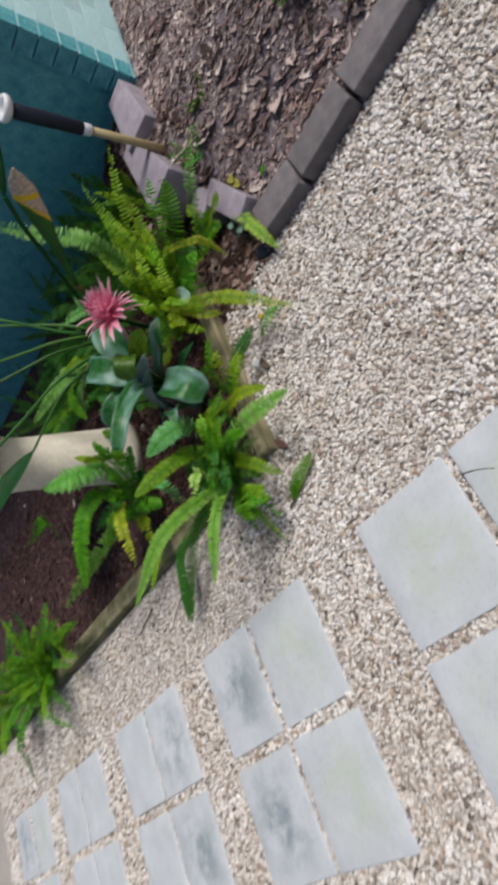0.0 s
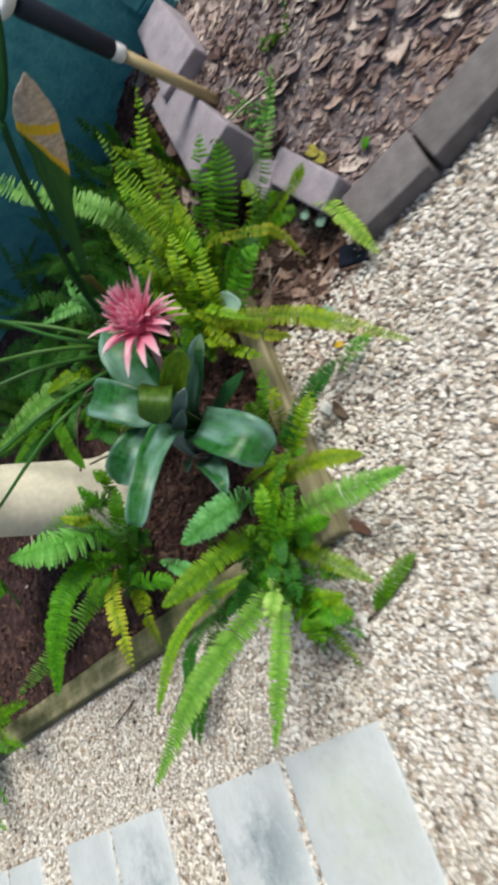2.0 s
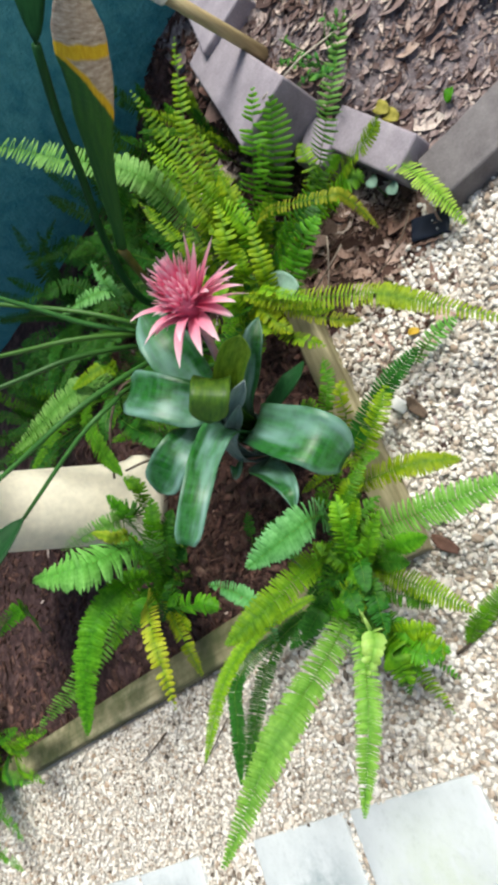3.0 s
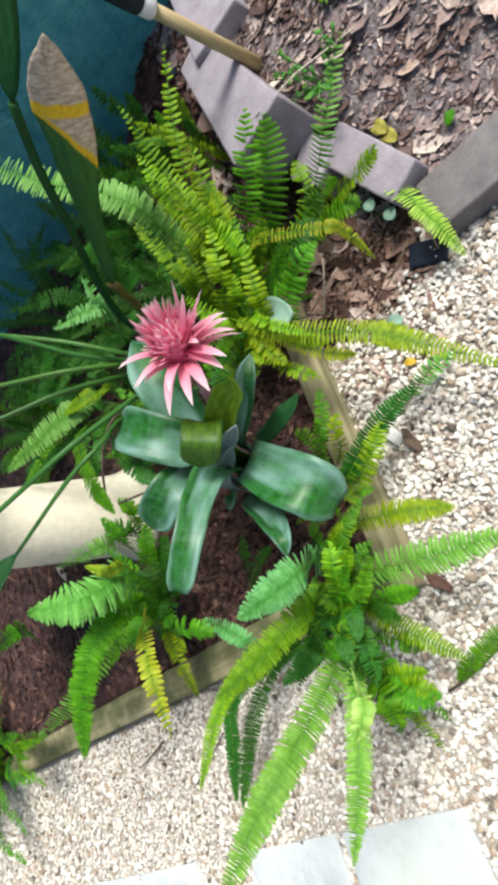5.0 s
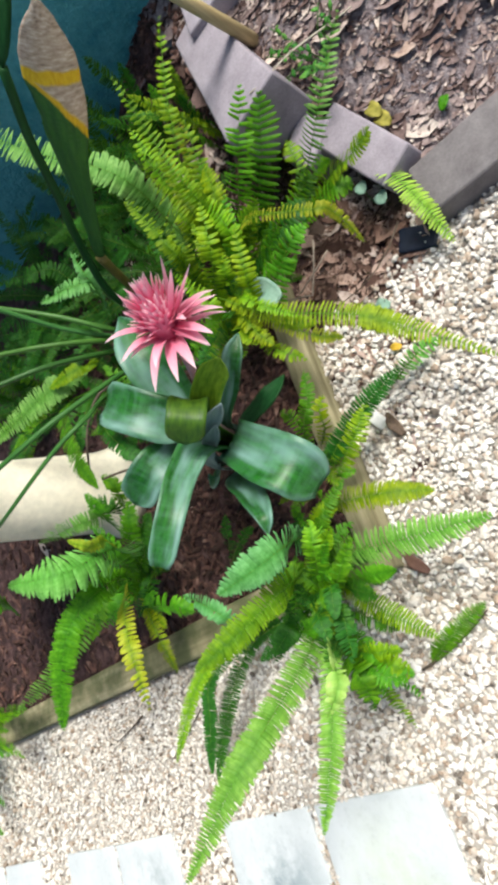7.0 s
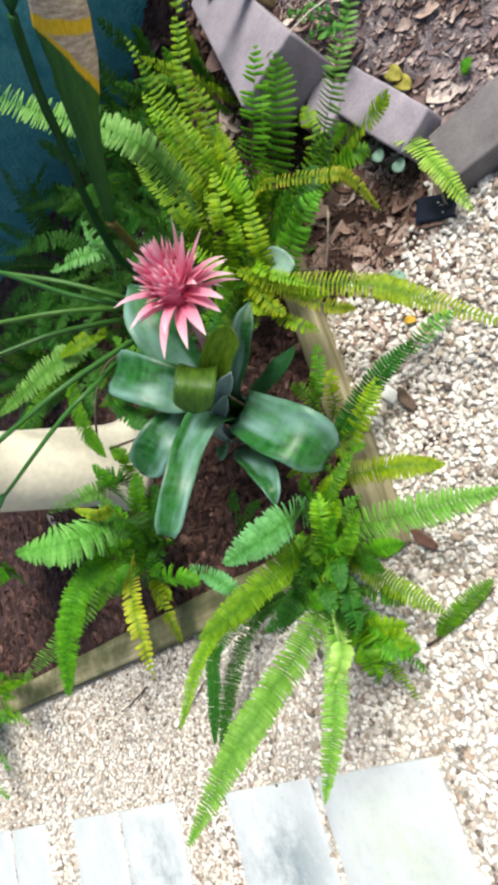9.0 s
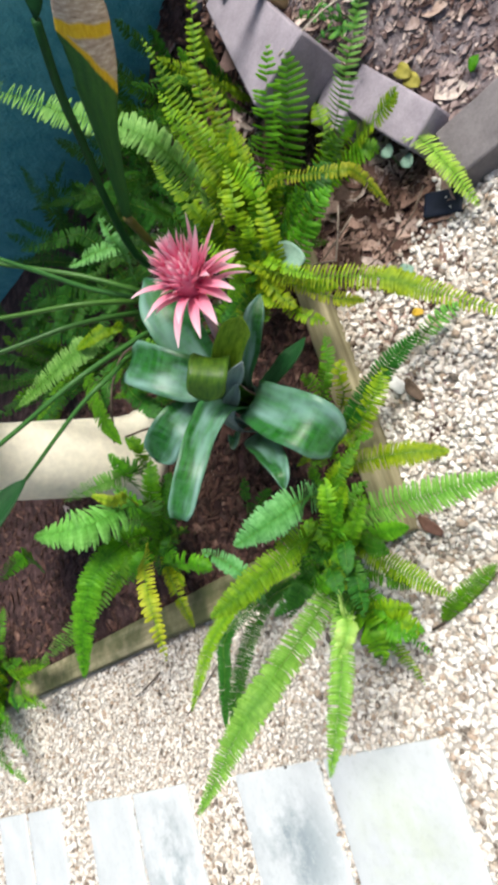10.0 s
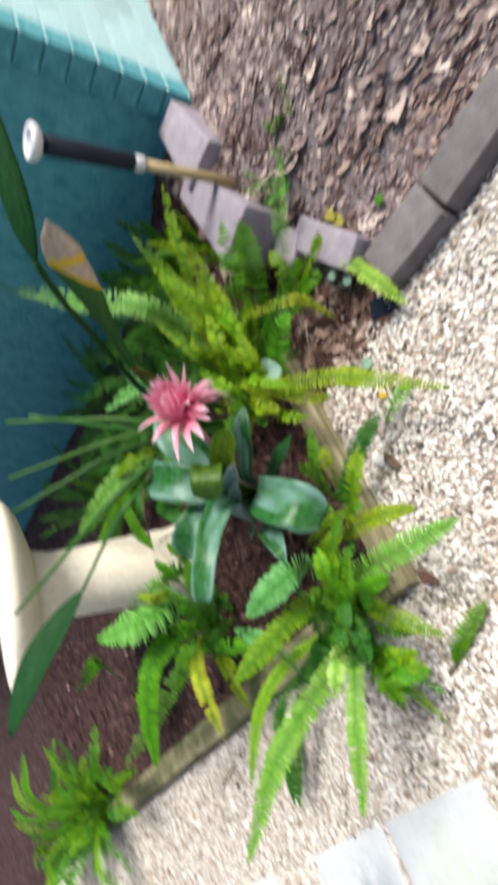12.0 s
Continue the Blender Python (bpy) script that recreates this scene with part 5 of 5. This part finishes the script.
        o = (o - axis * o.dot(axis)).normalized()
        p0 = head + axis * 0.015 + o * 0.02
        bm = blade((p0, p0.lerp(tip, 0.5) + (axis + o) * 0.012, tip), 0.022, lance, 0.35, 8, 5, 0, 0, o.cross(axis), k)
        bm.transform(back)
        part("bract", bm, PINK, flower)


build_bromeliad()


# ---- tall strap-leaved plant by the wall ----
def build_tall_plant():
    root = Vector((1.30, 0.12, 0.06))
    plant = thing("tall_leafy_plant", root, "tall plant with grey-green stalks and a withered rolled leaf", "plant")
    back = Matrix.Translation(-root)

    def stalk(points, r0, r1, mat=STALK):
        bm = tube([spline(points, i / 20) for i in range(21)], [r0 + (r1 - r0) * i / 20 for i in range(21)], 8)
        bm.transform(back)
        part("stalk", bm, mat, plant)
    oval = lambda t: max(0.05, math.sin(math.pi * min(1, t)) ** 0.7)
    for mid, near, far in (((1.187, 0.018, 0.50), (1.245, 0.075, 0.62), (1.324, 0.173, 0.72)), ((1.195, 0.05, 0.48), (1.22, 0.085, 0.60), (1.258, 0.111, 0.70)),
                           ((1.184, 0.049, 0.48), (1.182, 0.106, 0.62), (1.213, 0.223, 0.72)), ((1.166, 0.073, 0.48), (1.126, 0.12, 0.64), (1.112, 0.214, 0.74)),
                           ((1.087, 0.042, 0.48), (0.969, 0.107, 0.66), (0.916, 0.275, 0.75))):
        mid, near, far = Vector(mid), Vector(near), Vector(far)
        stalk([root + (mid - root) * 0.06, root.lerp(mid, 0.5) + Vector((0.02, 0.02, 0.03)), mid, near, far, far + (far - near) * 1.3], 0.0080, 0.0055)
    stalk([root + Vector((-0.05, -0.01, 0)), (1.16, 0.13, 0.30), (1.078, 0.133, 0.48), (0.963, 0.078, 0.60), (0.909, 0.151, 0.66), (0.840, 0.385, 0.70)], 0.008, 0.0045)
    bm = blade(((0.840, 0.385, 0.70), (0.77, 0.48, 0.77), (0.67, 0.59, 0.86), (0.57, 0.697, 0.88)), 0.105, oval, 0.25, 16, 7, 0.06, 0, (0.55, 0.55, 0.35))
    bm.transform(back)
    thicken(part("leaf", bm, BLADE, plant, "dark glossy green leaf"), 0.0015)
    stalk([(1.16, 0.20, 0.05), (1.12, 0.15, 0.30), (1.079, 0.111, 0.50), (1.013, 0.205, 0.52), (0.894, 0.279, 0.50)], 0.004, 0.003, TWIG)
    stalk([(0.98, 0.12, 0.05), (0.92, 0.13, 0.28), (0.877, 0.153, 0.46), (0.884, 0.225, 0.50)], 0.004, 0.003, TWIG)
    # the dark strap leaf that passes across the wall
    stalk([root + Vector((0.06, -0.01, 0.0)), (1.30, 0.04, 0.32), (1.264, -0.013, 0.50), (1.267, -0.14, 0.66), (1.219, -0.267, 0.78), (1.188, -0.366, 0.88), (1.165, -0.47, 0.97)], 0.010, 0.008, BLADE)
    bm = blade(((1.165, -0.47, 0.97), (1.17, -0.53, 1.01), (1.24, -0.60, 1.05), (1.36, -0.74, 1.10)), 0.065, oval, 0.25, 14, 7, 0.05, 0, (0.62, 0.35, 0.65))
    bm.transform(back)
    thicken(part("leaf", bm, BLADE, plant, "dark green strap leaf"), 0.0015)
    # withered, rolled leaf
    stalk([root + Vector((0.03, -0.02, 0.0)), (1.335, 0.05, 0.32), (1.31, -0.04, 0.48), (1.262, -0.122, 0.60)], 0.010, 0.011, DRY_STALK)
    roll = lambda t: np.interp(t, (0, 0.22, 0.36, 0.5, 0.65, 0.74, 0.83, 0.92, 1), (0.26, 0.58, 0.86, 0.95, 1.0, 0.98, 0.76, 0.42, 0.04))
    bm = blade(((1.262, -0.122, 0.6), (1.225, -0.321, 0.77), (1.147, -0.459, 0.88), (1.128, -0.528, 0.94), (1.119, -0.595, 0.985)), 0.077, roll, -0.35, 40, 17, 0.03, 10, (-0.33, -0.61, -0.72), 0, spline)
    for v in bm.verts:
        k = smooth(0.82, 0.92, v.co.z)
        v.co += noise.noise_vector(v.co * 22) * 0.004 * k + noise.noise_vector(v.co * 60) * 0.0015 * k
    bm.transform(back)
    thicken(part("withered_leaf", bm, WITHERED, plant, "brown papery leaf with yellow creases"), 0.002)


build_tall_plant()


# ---- small things on the ground ----
def chip(name, place, size, mat, label, category, turn=0.0, curl=0.3, seed=0):
    bm = blade(((-size[0] / 2, 0, 0), (0, 0, size[0] * curl), (size[0] / 2, 0, 0)), size[1], lambda t: max(0.08, math.sin(math.pi * min(1, 0.08 + t * 0.88)) ** 0.6), 0.2, 8, 5, 0.2, 0, None, seed)
    ob = thicken(part(name, bm, mat), 0.0012)
    ob.matrix_world = pose(*place, 0, 0, turn)
    return tagged(ob, label, category)


def build_small_things():
    bm = box((0.042, 0.032, 0.012), 0.004, 0.003, 2, 9)
    ob = part("white_stone", bm, WHITE_STONE)
    ob.matrix_world = pose(0.795, -0.27, 0.013, 4, -6, 25)
    tagged(ob, "flat white stone chip lying on the gravel", "stone")
    chip("fallen_leaf", (0.765, -0.305, 0.014), (0.075, 0.03), BROWN_LEAF, "dark brown fallen leaf on the gravel", "leaf", 15)
    chip("fallen_leaf", (0.93, -0.395, 0.014), (0.032, 0.02), GOLD_LEAF, "small golden fallen leaf on the gravel", "leaf", 60)
    chip("fallen_leaf", (1.043, -0.413, 0.016), (0.045, 0.034), GREY_LEAF, "pale grey-green fallen leaf on the gravel", "leaf", 60)
    for pts, r in ((((-0.075, -0.735, 0.018), (-0.085, -0.79, 0.019), (-0.12, -0.835, 0.019)), 0.0018), (((1.17, -0.56, 0.06), (1.05, -0.42, 0.04), (1.13, -0.20, 0.085)), 0.0022), (((0.38, 1.05, 0.012), (0.34, 1.17, 0.014), (0.33, 1.25, 0.012)), 0.004), (((0.23, -0.10, 0.016), (0.245, -0.2, 0.018), (0.30, -0.31, 0.018)), 0.0035), (((0.33, 0.72, 0.014), (0.25, 0.86, 0.016), (0.21, 0.95, 0.014)), 0.0025)):
        ob = part("twig", tube([bezier(pts, i / 6) for i in range(7)], [r * (1 - 0.08 * i) for i in range(7)], 6), TWIG)
        tagged(ob, "thin dry brown twig lying on the ground", "twig")
    for pts in (((1.302, -0.352, 0.075), (1.226, -0.327, 0.085), (1.158, -0.288, 0.09)), ((1.248, -0.373, 0.07), (1.217, -0.317, 0.08), (1.198, -0.254, 0.08)), ((1.163, -0.288, 0.085), (1.198, -0.234, 0.085), (1.229, -0.167, 0.09))):
        ob = part("dry_stem", tube([bezier(pts, i / 6) for i in range(7)], [0.0022] * 7, 6), GREY_STEM)
        tagged(ob, "thin grey dry stem lying on leaf litter", "dry stem")
    ob = part("straw", tube([(1.604, -0.75, 0.20), (1.60, -0.60, 0.262), (1.571, -0.48, 0.305)], [0.0016, 0.002, 0.0022], 6), STRAW)
    tagged(ob, "pale dry straw lying across the block", "straw")
    # Added black slab: stands in for the shaded recess under the block's end.
    bm = box((0.10, 0.06, 0.014), 0.005, 0.006, 3, 4)
    ob = part("recess_shade", bm, BLACK)
    ob.matrix_world = pose(1.13, -0.565, 0.004, 0, 0, 60)
    tagged(ob, "black slab standing in for the shaded recess at the block's foot", "plastic")
    seed = thing("seedling", (1.27, -0.53, 0.04), "small seedling with round grey-green leaves in the soil", "seedling")
    for dx, dy in ((0.03, -0.003), (-0.035, -0.033)):
        bm = blade(((dx - 0.018, dy, 0.045), (dx, dy, 0.055), (dx + 0.018, dy, 0.045)), 0.034, lambda t: max(0.1, math.sin(math.pi * t) ** 0.5), 0.2, 8, 5)
        thicken(part("leaf", bm, GREY_LEAF, seed), 0.0012)
        part("stem", tube([(0, 0, 0), (dx * 0.5, dy * 0.5, 0.03), (dx, dy, 0.047)], [0.0015] * 3, 6), STALK, seed)
    sprout = thing("seedling", (1.22, -0.16, 0.05), "seedling with one broad grey-green leaf among the ferns", "seedling")
    part("stem", tube([(0, 0, 0), (-0.041, -0.039, 0.085), (-0.083, -0.098, 0.15)], [0.002] * 3, 6), STALK, sprout)
    bm = blade(((-0.083, -0.098, 0.15), (-0.046, -0.086, 0.165), (0.019, -0.05, 0.15)), 0.060, lambda t: max(0.1, math.sin(math.pi * min(1, 0.1 + t * 0.85)) ** 0.6), 0.2, 10, 7, 0.1, 0, (0.85, -0.52, 0.05))
    thicken(part("leaf", bm, GREY_LEAF, sprout), 0.0012)
    for place, stems, spread, leaf, mat, words, key in (((1.60, -0.63, 0.155), 9, 0.10, 0.022, PALE, "small grey-green weed sprouting from the mulch", 21), ((1.97, -1.09, 0.27), 6, 0.06, 0.026, GREEN, "tuft of bright green weed in the mulch", 22),
                                                        ((1.54, -1.31, 0.14), 8, 0.08, 0.028, GREEN, "low green weed growing among leaf litter", 23), ((1.36, -1.40, 0.06), 5, 0.05, 0.024, LIME, "yellow-green weed beside the concrete blocks", 24), ((1.72, -0.80, 0.19), 5, 0.07, 0.018, OLIVE, "thin olive weed lying over the mulch", 25)):
        weed = thing("weed", place, words, "weed", "weeds in the mulch")
        r = random.Random(key)
        for k in range(stems):
            a = r.uniform(0, 2 * math.pi)
            top = Vector((spread * math.cos(a), spread * math.sin(a), r.uniform(0.6, 1.4) * spread))
            part("stem", tube([(0, 0, 0), top * 0.5 + Vector((0, 0, 0.02)), top], [0.0014] * 3, 5), STALK, weed)
            for q in range(7):
                c = top * (0.3 + 0.1 * q)
                d = Vector((r.uniform(-1, 1), r.uniform(-1, 1), 0.3)).normalized() * leaf
                bm = blade((c, c + d * 0.5 + Vector((0, 0, 0.004)), c + d), leaf / 2, lambda t: max(0.1, math.sin(math.pi * min(1, t + 0.05)) ** 0.7), 0.2, 5, 3)
                thicken(part("leaf", bm, mat, weed), 0.001)
    chip("wood_chip", (0.45, -0.20, 0.016), (0.075, 0.03), RED_WOOD, "reddish brown splinter at the timber's end", "wood chip", 35, 0.15, 6)
    for x, y, mat, size in ((1.39, -0.66, OLD_LEAF, 0.05), (1.31, -0.78, GREEN, 0.035), (1.42, -0.655, OLD_LEAF, 0.05)):
        chip("fallen_leaf", (x, y, land(x, y) + 0.02), (size, size * 0.7), mat, "fallen leaf lying on the garden bed", "leaf", 40 * size * 100, 0.3, 3)
    fallen = thing("fallen_frond", (0.27, -0.22, 0.01), "short green fern frond lying on the gravel", "fern frond")
    frond(fallen, ((0.24, -0.135, 0.02), (0.275, -0.22, 0.045), (0.315, -0.32, 0.035)), 0.062, GREEN, 0.09, roll=0)


build_small_things()


# ---- gravel and leaf litter ----
def scatter(name, spots, template, faces, sizes, mat, label, category, seed, tilt=0.5, bend=0.0, rugged=0.16):
    """Many small pieces, each turned and sized by itself, joined into one."""
    r = np.random.RandomState(seed)
    n, k = len(spots), len(template)
    a, b, c = r.uniform(0, 2 * np.pi, n), r.normal(0, tilt, n), r.normal(0, tilt, n)
    shape = template[None] * (1 + r.uniform(-rugged, rugged, (n, k, 1))) * sizes[:, None, :]
    if bend:
        shape[:, :, 2] += r.uniform(-0.4, 1.0, (n, 1)) * bend * (template[None, :, 0] ** 2) * sizes[:, None, 0]

    def spin(s, i, j, q):
        x, y = s[:, :, i].copy(), s[:, :, j].copy()
        s[:, :, i], s[:, :, j] = x * np.cos(q)[:, None] - y * np.sin(q)[:, None], x * np.sin(q)[:, None] + y * np.cos(q)[:, None]
    spin(shape, 1, 2, b)
    spin(shape, 0, 2, c)
    spin(shape, 0, 1, a)
    v = (shape + spots[:, None, :]).reshape(-1, 3)
    f = (faces[None] + (np.arange(n) * k)[:, None, None]).reshape(-1, faces.shape[1])
    return tagged(arrays(name, v, f, mat, rugged < 0.2), label, category, kind="stuff")


def pebble_shape():
    bm = bmesh.new()
    bmesh.ops.create_icosphere(bm, subdivisions=1, radius=1)
    bm.verts.ensure_lookup_table()
    v = np.array([tuple(p.co) for p in bm.verts])
    f = np.array([[p.index for p in q.verts] for q in bm.faces])
    bm.free()
    return v, f


def build_gravel():
    r = np.random.RandomState(5)

    def lay(x0, x1, y0, y1, pitch):
        gx, gy = np.meshgrid(np.arange(x0, x1, pitch), np.arange(y0, y1, pitch * 0.87), indexing="ij")
        gx = gx + (np.arange(gx.shape[1]) % 2)[None] * pitch / 2
        p = np.stack([gx.ravel(), gy.ravel()], 1) + r.uniform(-0.42, 0.42, (gx.size, 2)) * pitch
        return p
    zones = [(lay(-1.05, 0.475, -1.7, 1.5, 0.0120), 1.0), (lay(0.475, 1.20, -1.75, -0.18, 0.0120), 1.0), (lay(-1.0, 0.50, 1.5, 4.2, 0.019), 1.4)]
    v, f = pebble_shape()
    made = []
    for p, k in zones:
        x, y = p[:, 0], p[:, 1]
        keep = np.ones(len(p), bool)
        for y0, w in ((-1.13, 0.38), (-0.72, 0.395), (0.0, 0.38), (0.405, 0.37), (1.05, 0.365), (1.435, 0.375), (2.08, 0.37), (2.47, 0.37), (3.1, 0.37), (3.5, 0.37)):
            for x0 in (0.005, -0.455):
                keep &= ~((x < x0 - 0.004) & (x > x0 - 0.411) & (y > y0 + 0.004) & (y < y0 + w - 0.004))
        keep &= ~((x > 0.47) & (y > -0.175)) & ~((x > 1.112) & (y < -0.64)) & ~((x > 1.09 + r.normal(0, 0.025, len(p))) & (y > -0.57))
        p = p[keep]
        n = len(p)
        base = np.minimum(np.exp(r.normal(0, 0.27, n)) * 0.0069, 0.0125) * k
        base *= np.where((p[:, 0] > 0.0) & (p[:, 1] > 0.35), 0.8, 1.0)
        sizes = np.stack([base * r.uniform(0.9, 1.45, n), base * r.uniform(0.7, 1.05, n), base * r.uniform(0.5, 0.85, n)], 1)
        spots = np.stack([p[:, 0], p[:, 1], 0.004 + r.uniform(-0.004, 0.006, n)], 1)
        made.append((spots, sizes))
    spots, sizes = np.concatenate([m[0] for m in made]), np.concatenate([m[1] for m in made])
    ob = scatter("gravel", spots, v[:, :], f, sizes, STONE, "cream and tan pebble gravel spread between the pavers", "gravel", 6, rugged=0.27)


def build_litter():
    r = np.random.RandomState(8)
    v = np.array([(q, s * h, 0.0) for q, h in ((-1, 0.15), (-0.5, 0.85), (0.1, 1.0), (0.65, 0.7), (1, 0.1)) for s in (-1, 0, 1)])
    v[1::3, 2] = -0.18
    f = np.array([(3 * i + j, 3 * i + j + 1, 3 * i + j + 4, 3 * i + j + 3) for i in range(4) for j in range(2)])
    p = np.concatenate([r.uniform((1.2, -2.0), (3.2, -0.3), (8500, 2)), r.uniform((0.56, -0.14), (1.3, 0.6), (40, 2)), r.uniform((1.3, -0.14), (2.3, 0.6), (1200, 2)), r.uniform((0.56, 0.6), (2.3, 3.2), (90, 2)), r.uniform((1.10, -0.60), (1.9, -0.15), (1300, 2)), r.uniform((0.62, -0.42), (1.1, -0.19), (110, 2)), r.uniform((0.92, -0.55), (1.12, -0.25), (140, 2))])
    keep = [(not (x > 2.2 and y > -0.55 + (2.26 - x) * 0.12)) and not (0.5 < x < 1.42 and -0.21 < y < -0.10) for x, y in p]
    p = p[np.array(keep)]
    n = len(p)
    base = np.minimum(np.exp(r.normal(0, 0.70, n)) * 0.0118, 0.058)
    sizes = np.stack([base, base * r.uniform(0.16, 0.6, n), base * 0.5], 1)
    small = (p[:, 0] < 1.1) & (p[:, 1] > -0.14) & (r.uniform(0, 1, n) < 0.97)
    sizes[small] *= 0.36
    z = np.array([land(x, y) for x, y in p]) + r.uniform(0.000, 0.006, n)
    q = np.concatenate([r.uniform((1.2, -2.0), (3.2, -0.3), (20000, 2)), r.uniform((1.10, -0.60), (1.9, -0.15), (1500, 2))])
    q = q[np.array([(not (x > 2.2 and y > -0.55 + (2.26 - x) * 0.12)) for x, y in q])]
    m = len(q)
    bit = np.minimum(np.exp(r.normal(0, 0.45, m)) * 0.0055, 0.014)
    bits = np.stack([bit * r.uniform(0.9, 2.2, m), bit * r.uniform(0.25, 0.8, m), bit * 0.5], 1)
    spots = np.concatenate([np.stack([p[:, 0], p[:, 1], z], 1), np.stack([q[:, 0], q[:, 1], np.array([land(x, y) for x, y in q]) + r.uniform(0.0, 0.006, m)], 1)])
    sizes = np.concatenate([sizes, bits])
    sizes[:len(p)][r.uniform(0, 1, n) < 0.03] *= 1.7
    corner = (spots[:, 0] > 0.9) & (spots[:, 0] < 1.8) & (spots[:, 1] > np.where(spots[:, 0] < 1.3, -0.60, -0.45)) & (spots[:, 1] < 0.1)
    scatter("leaf_litter", spots[~corner], v, f, sizes[~corner], LITTER, "tan and grey dry leaves and bark chips over soil", "leaf litter", 9, 0.13, 0.22)
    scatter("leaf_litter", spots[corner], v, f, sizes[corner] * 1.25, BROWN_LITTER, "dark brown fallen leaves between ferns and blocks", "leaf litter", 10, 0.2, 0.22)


def build_bark():
    """Dark bark chips over the soil of the fern bed."""
    r = np.random.RandomState(12)
    v, f = pebble_shape()
    p = np.concatenate([r.uniform((0.57, -0.10), (1.5, 0.75), (3600, 2)), r.uniform((0.57, 0.75), (1.7, 3.2), (3200, 2)), r.uniform((1.5, -0.45), (2.34, 0.75), (2600, 2))])
    n = len(p)
    base = np.minimum(np.exp(r.normal(0, 0.45, n)) * 0.0090, 0.024)
    sizes = np.stack([base * r.uniform(1.0, 2.4, n), base * r.uniform(0.4, 0.8, n), base * r.uniform(0.2, 0.45, n)], 1)
    spots = np.stack([p[:, 0], p[:, 1], np.array([land(x, y) for x, y in p]) + r.uniform(0.0, 0.008, n)], 1)
    scatter("bark_mulch", spots, v, f, sizes, BARK, "dark reddish bark chips covering the fern bed", "bark mulch", 13, 0.35, rugged=0.3)


build_gravel()
build_litter()
build_bark()
